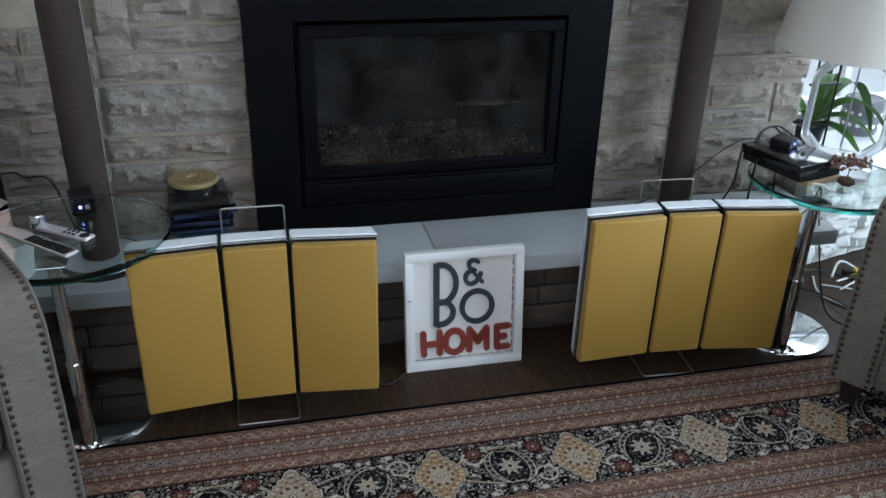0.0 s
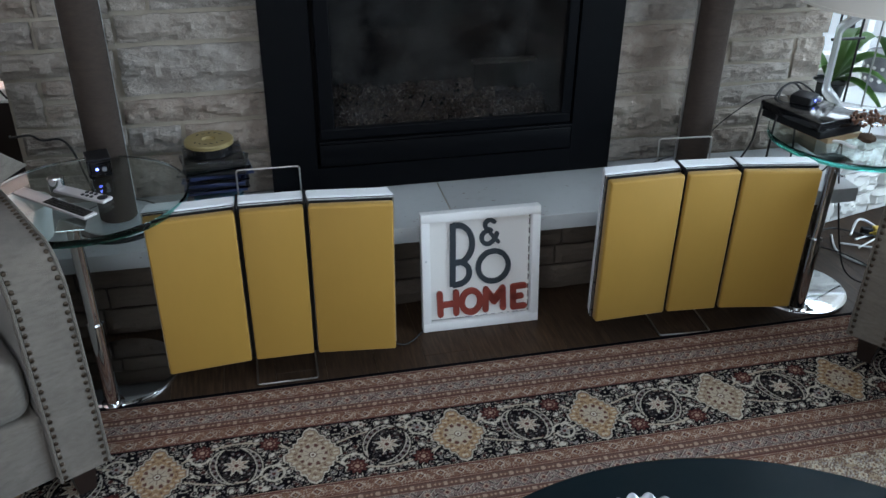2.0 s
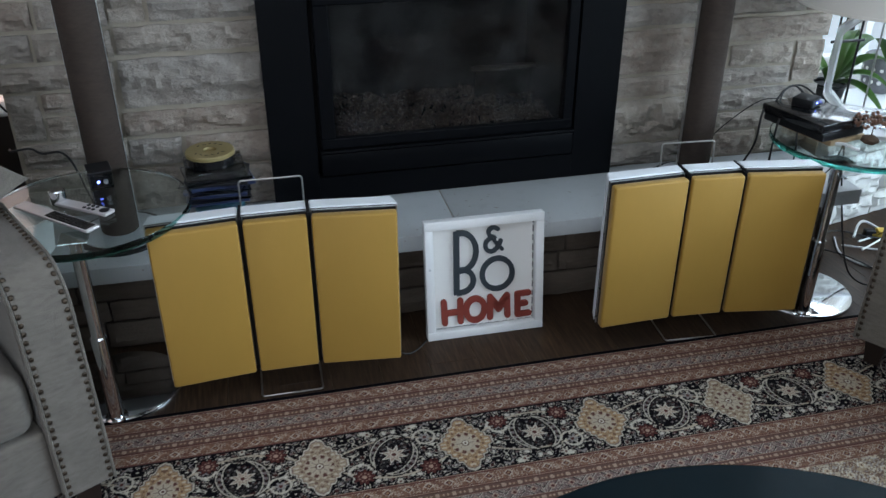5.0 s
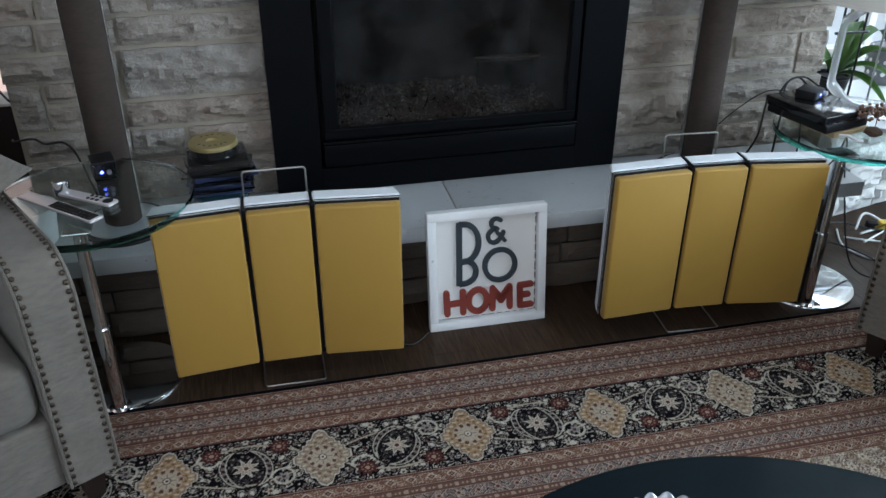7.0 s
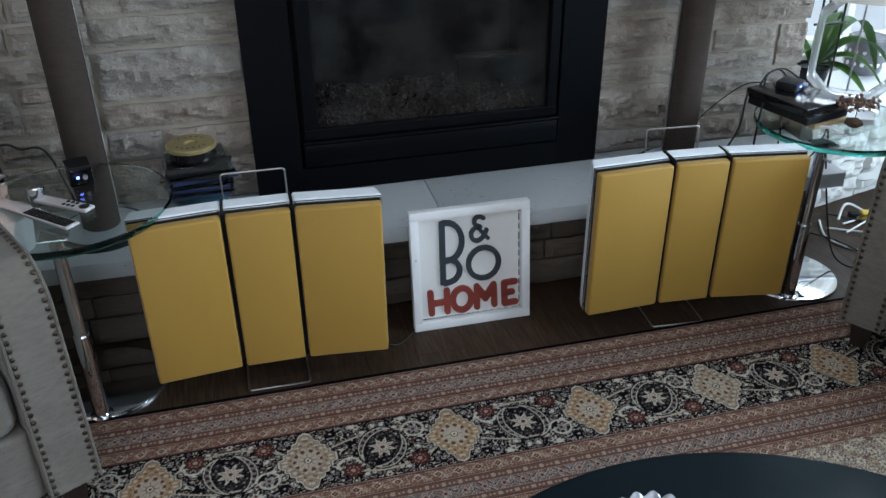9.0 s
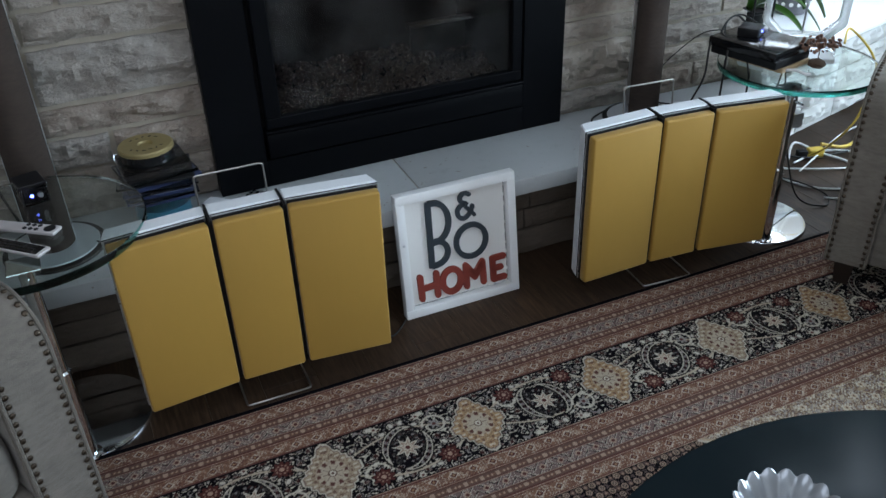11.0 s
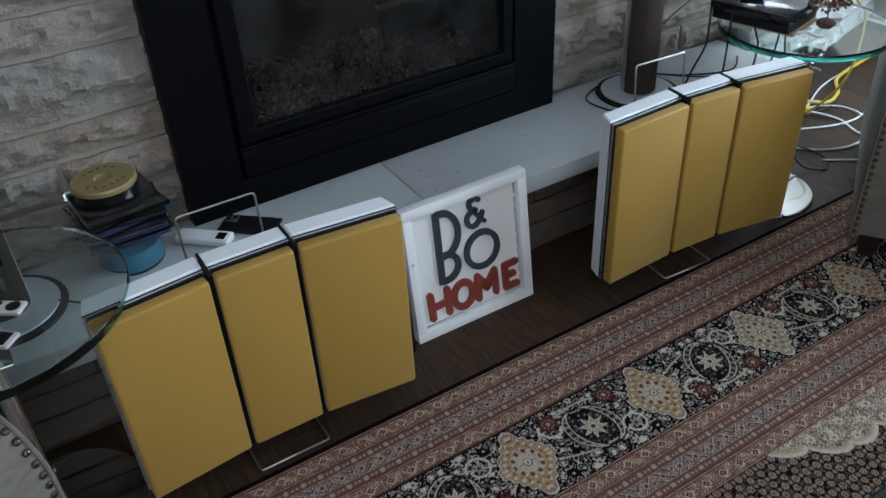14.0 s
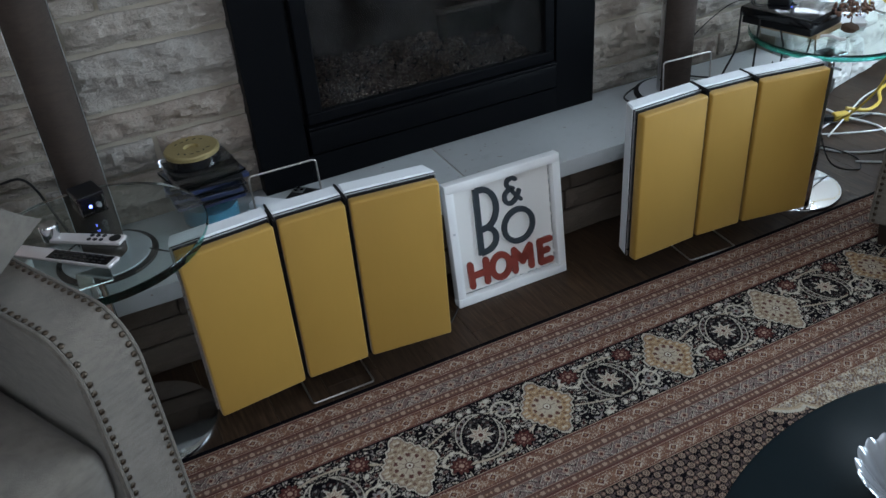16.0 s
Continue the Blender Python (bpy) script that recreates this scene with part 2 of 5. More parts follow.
# ---------------- small builders ----------------


def mesh_of(bm, name, material, smooth=None):
    me = bpy.data.meshes.new(name)
    bm.normal_update()
    bm.to_mesh(me)
    bm.free()
    me.materials.append(material)
    if smooth is not None:
        me.shade_smooth()
        me.set_sharp_from_angle(angle=radians(smooth))
    return me


def part(name, bm, material, parent, label="", smooth=35, at=None):
    """Links a bmesh as one mesh object under a thing or under a part."""
    ob = new(name, mesh_of(bm, name, material, smooth))
    ob.parent = parent
    if at is not None:
        ob.matrix_basis = at
    return tagged(ob, label) if label else ob


def thing(name, label, category, m=None, group="", kind=""):
    ob = new(name)
    ob.empty_display_size = 0.05
    ob.matrix_basis = m if m is not None else Matrix()
    return tagged(ob, label, category, group, kind)


def solid(name, bm, material, label, category="", kind="", smooth=35, m=None, group=""):
    ob = new(name, mesh_of(bm, name, material, smooth))
    if m is not None:
        ob.matrix_basis = m
    return tagged(ob, label, category, group, kind)


def box(lo, hi, bevel=0.0, seg=2, bm=None):
    one = bmesh.new()
    bmesh.ops.create_cube(one, size=1)
    for v in one.verts:
        v.co = [lo[i] if v.co[i] < 0 else hi[i] for i in range(3)]
    if bevel:
        bmesh.ops.bevel(one, geom=one.edges[:], offset=bevel, segments=seg, affect="EDGES", profile=0.5, clamp_overlap=True)
    return join(bm, one)


def join(bm, one, m=None):
    if m is not None:
        bmesh.ops.transform(one, matrix=m, verts=one.verts[:])
    if bm is None:
        return one
    me = bpy.data.meshes.new("tmp")
    one.to_mesh(me)
    one.free()
    bm.from_mesh(me)
    bpy.data.meshes.remove(me)
    return bm


def lathe(profile, seg=48, bm=None, at=(0, 0, 0)):
    """Turns (radius, height) pairs about the z axis."""
    bm = bm or bmesh.new()
    rings = []
    for r, z in profile:
        if r < 1e-6:
            rings.append([bm.verts.new((at[0], at[1], at[2] + z))])
        else:
            rings.append([bm.verts.new((at[0] + r * math.cos(a), at[1] + r * math.sin(a), at[2] + z))
                          for a in (2 * math.pi * i / seg for i in range(seg))])
    for a, b in zip(rings, rings[1:]):
        for i in range(seg):
            q = [a[i % len(a)], a[(i + 1) % len(a)], b[(i + 1) % len(b)], b[i % len(b)]]
            q = list(dict.fromkeys(q))
            if len(q) > 2:
                bm.faces.new(q)
    bmesh.ops.recalc_face_normals(bm, faces=bm.faces[:])
    return bm


def tube(points, r, seg=8, bm=None, closed=False):
    """A round wire through the points, with mitred corners."""
    bm = bm or bmesh.new()
    pts = [Vector(p) for p in points]
    n = len(pts)
    rings = []
    side = None
    for i, p in enumerate(pts):
        a = pts[i - 1] if (i or closed) else p
        b = pts[(i + 1) % n] if (i < n - 1 or closed) else p
        d1, d2 = (p - a), (b - p)
        d1 = d1.normalized() if d1.length > 1e-9 else d2.normalized()
        d2 = d2.normalized() if d2.length > 1e-9 else d1
        d = (d1 + d2).normalized()
        if side is None or abs(side.dot(d)) > 0.98:
            side = d.orthogonal()
        side = (side - d * side.dot(d)).normalized()
        up = d.cross(side)
        rings.append([bm.verts.new(p + r * (math.cos(t) * side + math.sin(t) * up)) for t in (2 * math.pi * k / seg for k in range(seg))])
    pairs = list(zip(rings, rings[1:])) + ([(rings[-1], rings[0])] if closed else [])
    for a, b in pairs:
        for k in range(seg):
            bm.faces.new((a[k], a[(k + 1) % seg], b[(k + 1) % seg], b[k]))
    if not closed:
        bm.faces.new(rings[0][::-1])
        bm.faces.new(rings[-1])
    return bm


def smooth_path(points, n=8):
    """A Catmull-Rom line through the points."""
    p = [Vector(points[0])] + [Vector(q) for q in points] + [Vector(points[-1])]
    out = []
    for a, b, c, d in zip(p, p[1:], p[2:], p[3:]):
        for k in range(n):
            t = k / n
            out.append(0.5 * (2 * b + (c - a) * t + (2 * a - 5 * b + 4 * c - d) * t * t + (3 * b - a - 3 * c + d) * t ** 3))
    return out + [p[-1]]


def rounded(points, r, n=5):
    """Rounds the corners of an open polyline."""
    p = [Vector(q) for q in points]
    out = [p[0]]
    for a, b, c in zip(p, p[1:], p[2:]):
        u, v = (a - b).normalized(), (c - b).normalized()
        for k in range(n + 1):
            t = k / n
            out.append((1 - t) ** 2 * (b + u * r) + 2 * t * (1 - t) * b + t * t * (b + v * r))
    return out + [p[-1]]


def ribbon(points, width, depth, bm=None, caps=True):
    """A flat stroke of even width in the x-z plane with round ends, extruded along -y."""
    bm = bm or bmesh.new()
    p = [Vector((q[0], q[1])) for q in points]
    left, right = [], []
    for i, q in enumerate(p):
        a, b = p[max(i - 1, 0)], p[min(i + 1, len(p) - 1)]
        d = (b - a).normalized()
        nrm = Vector((-d.y, d.x)) * width / 2
        left.append(q + nrm)
        right.append(q - nrm)
    ends = []
    if caps:
        for q, ref in ((p[-1], left[-1]), (p[0], right[0])):
            s = ref - q
            ends.append([q + Vector((s.x * math.cos(t) + s.y * math.sin(t), -s.x * math.sin(t) + s.y * math.cos(t))) for t in (math.pi * k / 8 for k in range(1, 8))])
    else:
        ends = [[], []]
    # quads along the stroke, fans at the caps
    def wall(loop):
        f = [bm.verts.new((v.x, -depth, v.y)) for v in loop]
        b = [bm.verts.new((v.x, 0, v.y)) for v in loop]
        return f, b
    loop = left + ends[0] + right[::-1] + ends[1]
    f, b = wall(loop)
    n, m = len(left), len(ends[0])
    for i in range(n - 1):
        j = n + m + (n - 1 - i)
        bm.faces.new((f[i], f[i + 1], f[j - 1], f[j]))
    if caps:
        bm.faces.new([f[i] for i in range(n - 1, n + m + 1)])
        bm.faces.new([f[i % len(f)] for i in range(n + m + n - 1, len(f) + 1)])
    for i in range(len(loop)):
        j = (i + 1) % len(loop)
        bm.faces.new((f[i], b[i], b[j], f[j]))
    bmesh.ops.recalc_face_normals(bm, faces=bm.faces[:])
    return bm


def ring(cx, cz, rx, rz, width, depth, seg=48):
    """A flat oval ring in the x-z plane."""
    bm = bmesh.new()
    rows = []
    for k in range(seg):
        a = 2 * math.pi * k / seg
        c, s = math.cos(a), math.sin(a)
        rows.append([bm.verts.new((cx + (rx + o) * c, y, cz + (rz + o) * s)) for o, y in ((width / 2, 0), (width / 2, -depth), (-width / 2, -depth), (-width / 2, 0))])
    for a, b in zip(rows, rows[1:] + rows[:1]):
        for i in range(3):
            bm.faces.new((a[i], a[i + 1], b[i + 1], b[i]))
    bmesh.ops.recalc_face_normals(bm, faces=bm.faces[:])
    return bm


def pillow(w, d, h, n=16):
    """A soft stuffed shape with a seam round its middle."""
    bm = bmesh.new()
    grid = {}
    for s in (1, -1):
        for i in range(n + 1):
            for j in range(n + 1):
                u, v = 2 * i / n - 1, 2 * j / n - 1
                edge = (1 - abs(u) ** 3.2) * (1 - abs(v) ** 3.2)
                pinch = 1 - 0.07 * (1 - abs(v)) * abs(u) - 0.0
                x, y = u * w / 2 * (1 - 0.06 * (1 - v * v)), v * d / 2 * (1 - 0.06 * (1 - u * u))
                z = s * h / 2 * max(edge, 0) ** 0.55 * pinch + 0.006 * noise.noise((x * 9, y * 9, s * 3))
                key = (i, j, s if 0 < i < n and 0 < j < n else 0)
                if key not in grid:
                    grid[key] = bm.verts.new((x, y, z if key[2] else 0))
    for s in (1, -1):
        for i in range(n):
            for j in range(n):
                q = [grid[(a, b, s if 0 < a < n and 0 < b < n else 0)] for a, b in ((i, j), (i + 1, j), (i + 1, j + 1), (i, j + 1))]
                bm.faces.new(q if s > 0 else q[::-1])
    return bm

# ---------------- the room ----------------
HEARTH = 0.336
TALL = 2.75


def wall_with_hole(name, x0, x1, y0, y1, z1, hole, label):
    """A wall along x between y0 and y1, with one opening (x0, x1, z0, z1) through it."""
    bm = bmesh.new()
    a, b, c, d = hole
    for lo, hi in (((x0, y0, 0), (a, y1, z1)), ((b, y0, 0), (x1, y1, z1)), ((a, y0, 0), (b, y1, c)), ((a, y0, d), (b, y1, z1))):
        if hi[0] - lo[0] > 0.001 and hi[2] - lo[2] > 0.001:
            box(lo, hi, bm=bm)
    return solid(name, bm, PLASTER, label, "wall", "structure", None)


wall_with_hole("wall_north_left", -3.0, -0.76, 2.88, 3.02, TALL, (-2.25, -0.84, 0.51, 2.1), "painted wall with a window beside the chimney")
wall_with_hole("wall_south", -3.0, 3.39, -2.74, -2.6, TALL, (-2.2, 0.0, 0.65, 2.25), "painted wall with a wide window")
solid("wall_west", box((-3.14, -2.74, 0), (-3.0, 3.02, TALL)), PLASTER, "plain painted side wall", "wall", "structure", None)
bm = bmesh.new()
for lo, hi in (((-2.74, 0), (-0.15, TALL)), ((1.85, 0), (3.4, TALL)), ((-0.15, 0), (1.85, 0.6)), ((-0.15, 2.35), (1.85, TALL))):
    box((3.25, *lo), (3.39, *hi), bm=bm)
solid("wall_east", bm, PLASTER, "painted side wall with a window", "wall", "structure", None)
# ceiling opening added to let the overhead fill lamp shine in
bm = bmesh.new()
for lo, hi in (((-3.14, -2.74), (-1.45, 3.4)), ((0.85, -2.74), (3.39, 3.4)), ((-1.45, -2.74), (0.85, -0.65)), ((-1.45, 0.95), (0.85, 3.4))):
    box((*lo, TALL), (*hi, TALL + 0.14), bm=bm)
solid("ceiling", bm, CEIL, "white painted ceiling with an opening added for overhead fill light", "ceiling", "structure", None)
wall_with_hole("wall_north_right", 1.9, 3.39, 3.02, 3.16, TALL, (2.02, 3.2, 0.42, 2.3), "painted wall with a bright window")

# the low pale stone wall of the bay, running away from the end of the hearth
bay = thing("bay_wall", "low pale rough stone wall below the bay window", "wall", pose(1.93, 2.36, 0, 0, 0, 14), kind="structure")
core = part("wall_core", box((0, 0.03, 0), (1.45, 0.2, 0.37)), MORTAR, bay, smooth=None)
part("sill", box((-0.02, -0.03, 0.37), (1.47, 0.36, 0.40), 0.006), WHITE, bay, "white window sill")


def window(name, x0, x1, y, z0, z1, panes, label, frame_material):
    win = thing(name, label, "window", kind="structure")
    bm = bmesh.new()
    w = 0.055
    for lo, hi in (((x0, y, z0), (x1, y + 0.06, z0 + w)), ((x0, y, z1 - w), (x1, y + 0.06, z1)), ((x0, y, z0 + w), (x0 + w, y + 0.06, z1 - w)), ((x1 - w, y, z0 + w), (x1, y + 0.06, z1 - w))):
        box(lo, hi, 0.006, bm=bm)
    part("window_frame", bm, frame_material, win)
    step = (x1 - x0 - 2 * w) / panes
    for i in range(panes):
        a = x0 + w + i * step
        pane = part("pane", box((a, y + 0.026, z0 + w), (a + step, y + 0.032, z1 - w)), PANE, win, smooth=None)
        pane.visible_shadow = False
        if i:
            part("mullion", box((a - 0.018, y + 0.004, z0 + w), (a + 0.018, y + 0.056, z1 - w), 0.004), frame_material, win)
    return win


window("window_1", -2.25, -0.84, 2.93, 0.51, 2.1, 2, "window with hazy pale pink daylight outside", WHITE_WOOD)
window("window_2", 2.02, 3.2, 3.06, 0.42, 2.3, 2, "bright window in a white frame", WHITE_WOOD)
# windows 3 and 4 are out of view, assumed from the light's direction
window("window_3", -2.2, 0.0, -2.70, 0.65, 2.25, 3, "wide window in a white frame", WHITE_WOOD)
window("window_4", -0.15, 1.85, -0.12, 0.6, 2.35, 2, "window in the side wall", WHITE_WOOD).matrix_basis = pose(3.25, 0, 0, 0, 0, 90)
solid("wainscot", box((-2.4, 2.80, 0.0), (-0.80, 2.88, 0.572), 0.006), DARK_WOOD, "dark stained wood panel below the window", "panel", "structure")
solid("window_sill", box((-2.4, 2.79, 0.572), (-0.80, 2.91, 0.584), 0.004), WHITE_WOOD, "pale window sill on dark wood", "sill", "structure")
solid("backdrop_left", box((-4.5, 3.9, -0.5), (0.6, 3.95, 3.5)), OUT_LEFT, "hazy pale pink wall outdoors", "backdrop", "structure", None)
solid("backdrop_right", box((1.0, 4.3, -0.5), (6.0, 4.35, 3.5)), OUT_RIGHT, "bright overcast daylight outdoors", "backdrop", "structure", None)
solid("ground", box((-40, -40, -0.30), (40, 40, -0.2)), PALE_STONE, "pale paving outside the house", "ground", "structure", None)

# ---------------- chimney breast ----------------
chimney = thing("wall_chimney", "chimney breast of split-faced limestone in uneven courses", "wall", kind="structure")
for lo, hi in (((-0.768, 2.450, 0), (-0.03, 2.95, TALL)), ((1.09, 2.450, 0), (1.895, 3.1, TALL)), ((-0.03, 2.450, 1.08), (1.09, 2.95, TALL)),
               ((-0.03, 2.462, 0), (1.09, 2.95, 0.375)), ((-0.03, 2.86, 0.36), (1.09, 2.95, 1.08))):
    part("mortar_bed", box(lo, hi), MORTAR, chimney, "pale recessed mortar", None)


def rock(w, h, depth, seed, cell=0.014, jag=1.0):
    """A split-faced stone: its face bulges over a broken lower edge and is pitted all over. Front towards -y."""
    nx, nz = max(4, min(30, round(w / cell))), max(4, min(13, round(h / (cell * 0.75))))
    bm = bmesh.new()
    front = []
    o = Vector((seed * 7.31, seed * 3.77, seed * 1.93))
    ledge = 0.16 + 0.26 * ((seed * 0.618) % 1)
    for j in range(nz + 1):
        row = []
        for i in range(nx + 1):
            u, v = i / nx, j / nz
            x, z = u * w, v * h
            edge = min(u * w, (1 - u) * w, v * h, (1 - v) * h)
            n1 = noise.noise(o + Vector((x * 6, z * 14, 0)))
            n2 = noise.noise(o + Vector((x * 22, z * 34, 5)))
            n3 = noise.noise(o + Vector((x * 60, z * 85, 2)))
            line = ledge + 0.26 * noise.noise(o + Vector((x * 9, 9, 3))) + 0.10 * noise.noise(o + Vector((x * 31, 4, 1)))
            bulge = 1 / (1 + math.exp(-(v - line) * 22)) * (1.12 - 0.75 * v)
            y = depth * (0.42 + jag * (0.40 * bulge + 0.26 * n1 + 0.24 * (0.5 - abs(n2) * 2.2) + 0.09 * n3))
            y = min(y, depth * (0.46 + edge / 0.010 * 0.5)) if edge < 0.012 else y
            dx = 0.004 * noise.noise(o + Vector((3, z * 30, 8))) if i in (0, nx) else 0
            dz = 0.004 * noise.noise(o + Vector((x * 20, 3, 11))) if j in (0, nz) else 0
            row.append(bm.verts.new((x + dx, -max(y, 0.021), z + dz)))
        front.append(row)
    for j in range(nz):
        for i in range(nx):
            bm.faces.new((front[j][i], front[j][i + 1], front[j + 1][i + 1], front[j + 1][i]))
    rim = front[0] + [r[-1] for r in front[1:]] + front[-1][-2::-1] + [r[0] for r in front[-2:0:-1]]
    back = [bm.verts.new((v.co.x, 0.02, v.co.z)) for v in rim]
    for a in range(len(rim)):
        b = (a + 1) % len(rim)
        bm.faces.new((rim[a], back[a], back[b], rim[b]))
    bmesh.ops.recalc_face_normals(bm, faces=bm.faces[:])
    return bm


count = [0]


def stone(x0, x1, z0, z1, parent=None, y=2.462, depth=0.050, gap=0.0036, material=None, jag=1.0, cell=0.014):
    count[0] += 1
    ob = part("stone", rock(x1 - x0 - 2 * gap, z1 - z0 - 2 * gap, depth, count[0], cell, jag), material or STONE, parent or chimney, smooth=28)
    ob.matrix_basis = pose(x0 + gap, y, z0 + gap)
    return ob


# courses beside the firebox, left of it: (x0, x1, z0, z1)
LEFT_OUTER = [(-0.778, -0.643, 0.922, 1.005), (-0.638, -0.448, 0.922, 1.005), (-0.788, -0.663, 0.832, 0.915), (-0.658, -0.446, 0.832, 0.915),
              (-0.773, -0.456, 0.750, 0.826), (-0.763, -0.676, 0.603, 0.744), (-0.670, -0.463, 0.680, 0.744), (-0.670, -0.463, 0.599, 0.674),
              (-0.756, -0.458, 0.513, 0.593), (-0.763, -0.608, 0.438, 0.507), (-0.603, -0.463, 0.438, 0.507), (-0.768, -0.488, 0.338, 0.432)]
LEFT_INNER = [(-0.448, -0.346, 0.929, 1.113), (-0.338, -0.172, 1.006, 1.087), (-0.164, -0.030, 1.008, 1.087), (-0.340, -0.030, 0.929, 0.999),
              (-0.443, -0.030, 0.839, 0.923), (-0.513, -0.458, 0.731, 0.826), (-0.450, -0.030, 0.680, 0.830), (-0.460, -0.030, 0.593, 0.672),
              (-0.458, -0.300, 0.496, 0.585), (-0.292, -0.030, 0.482, 0.585), (-0.478, -0.248, 0.338, 0.490), (-0.241, -0.030, 0.338, 0.476)]
RIGHT_INNER = [(1.088, 1.178, 0.985, 1.108), (1.186, 1.460, 0.985, 1.108), (1.088, 1.470, 0.907, 0.979), (1.088, 1.470, 0.825, 0.900),
               (1.088, 1.480, 0.667, 0.818), (1.088, 1.480, 0.585, 0.660), (1.088, 1.480, 0.425, 0.578), (1.088, 1.480, 0.338, 0.419)]
RIGHT_OUTER = [(1.465, 1.915, 0.919, 1.108), (1.475, 1.795, 0.845, 0.912), (1.802, 1.910, 0.845, 0.912), (1.475, 1.910, 0.752, 0.838),
               (1.485, 1.530, 0.668, 0.745), (1.538, 1.780, 0.668, 0.745), (1.790, 1.905, 0.595, 0.745), (1.485, 1.784, 0.595, 0.662),
               (1.485, 1.910, 0.510, 0.588), (1.485, 1.910, 0.436, 0.503), (1.485, 1.690, 0.338, 0.429), (1.696, 1.910, 0.338, 0.429)]
for rows in (LEFT_OUTER, LEFT_INNER, RIGHT_INNER, RIGHT_OUTER):
    for r in rows:
        stone(*r, jag=1.9 if r[2] == 0.425 else 1.0)
# plainer courses above, up to the ceiling
rng = random.Random(4)
z = 1.115
while z < 2.65:
    h = rng.choice((0.07, 0.085, 0.12, 0.15))
    h = min(h, 2.74 - z)
    for a, b in ((-0.785, 1.905),):
        x = a
        while x < b - 0.05:
            w = min(rng.uniform(0.2, 0.48), b - x)
            if b - x - w < 0.1:
                w = b - x
            if z > 1.22 or x + w < -0.03 or x > 1.09:
                stone(x, x + w, z, z + h, cell=0.04)
            x += w
    z += h

# ---------------- hearth ----------------
hearth = thing("hearth", "raised hearth of honed pale limestone slabs on rough stone", "hearth", pose(0.5, 2.09, 0, 0, 0, -1.1) @ pose(-0.5, -2.09, 0), kind="structure")
for a, b in ((-0.98, 0.4885), (0.4915, 1.875)):
    part("slab", box((a, 2.090, 0.283), (b, 2.46, HEARTH), 0.004), SLAB, hearth, "honed limestone slab")
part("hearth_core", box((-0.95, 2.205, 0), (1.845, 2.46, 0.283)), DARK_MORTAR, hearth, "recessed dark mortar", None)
part("joint", box((0.4886, 2.096, 0.28), (0.4914, 2.455, HEARTH - 0.003)), MORTAR, hearth, "grey grout", None)
rng = random.Random(9)
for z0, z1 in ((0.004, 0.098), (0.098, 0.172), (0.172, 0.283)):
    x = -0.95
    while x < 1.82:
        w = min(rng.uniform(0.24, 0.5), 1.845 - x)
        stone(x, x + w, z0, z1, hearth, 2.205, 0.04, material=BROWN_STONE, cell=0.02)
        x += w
# the bay's pale stones
for z0, z1 in ((0.0, 0.09), (0.09, 0.2), (0.2, 0.27), (0.27, 0.37)):
    x = 0.0
    while x < 1.4:
        w = min(rng.uniform(0.16, 0.34), 1.45 - x)
        stone(x, x + w, z0, z1, bay, 0.035, 0.045, 0.003, PALE_STONE, jag=1.5, cell=0.016)
        x += w

# ---------------- gas fireplace ----------------
fire = thing("fireplace", "black steel gas fireplace with a glass front and brown pebbles", "fireplace", kind="structure")


def frame_of(x0, x1, z0, z1, ix0, ix1, iz0, iz1, y0, y1, bevel=0.003):
    bm = bmesh.new()
    for lo, hi in (((x0, y0, z0), (ix0, y1, z1)), ((ix1, y0, z0), (x1, y1, z1)), ((ix0, y0, z0), (ix1, y1, iz0)), ((ix0, y0, iz1), (ix1, y1, z1))):
        box(lo, hi, bevel, 1, bm=bm)
    return bm


for lo, hi in (((-0.042, HEARTH + 0.001), (0.103, 1.22)), ((0.960, HEARTH + 0.001), (1.107, 1.22)), ((0.103, HEARTH + 0.001), (0.960, 0.420)), ((0.103, 1.008), (0.960, 1.22))):
    part("surround_panel", box((lo[0], 2.395, lo[1]), (hi[0], 2.462, hi[1]), 0.0008, 1), BLACK_STEEL, fire, "flat black steel panel")
part("lower_panel", box((0.113, 2.388, 0.427), (0.956, 2.43, 0.500), 0.003), BLACK_STEEL, fire, "black steel access panel")
part("lip", box((0.111, 2.384, 0.504), (0.958, 2.44, 0.512), 0.002), BLACK_STEEL, fire, "thin black ledge")
door = part("door", box((0.117, 2.3922, 0.516), (0.951, 2.4198, 0.549), 0.003, 1), BLACK_STEEL, fire, "black steel door frame")
for lo, hi in (((0.117, 0.960), (0.951, 0.994)), ((0.117, 0.549), (0.163, 0.960)), ((0.917, 0.549), (0.951, 0.960))):
    part("door_rail", box((lo[0], 2.392, lo[1]), (hi[0], 2.42, hi[1]), 0.003, 1), BLACK_STEEL, door)
pane = part("pane", box((0.155, 2.410, 0.542), (0.925, 2.4145, 0.967)), DOOR_GLASS, door, "clear glass with dust and painted room-reflection haze", None)
bm = bmesh.new()
for lo, hi in (((0.10, 2.43, 0.40), (0.12, 2.85, 1.05)), ((0.93, 2.43, 0.40), (0.95, 2.85, 1.05)), ((0.10, 2.83, 0.40), (0.95, 2.855, 1.05)),
               ((0.10, 2.43, 0.40), (0.95, 2.85, 0.47)), ((0.10, 2.43, 1.03), (0.95, 2.85, 1.05))):
    box(lo, hi, bm=bm)
part("firebox", bm, SOOT, fire, "sooty steel firebox", None)
part("tray", box((0.125, 2.44, 0.47), (0.925, 2.80, 0.522), 0.004), SOOT, fire, "pebble tray")
bm = bmesh.new()
box((0.70, 2.70, 0.535), (0.90, 2.72, 0.64), 0.003, bm=bm)
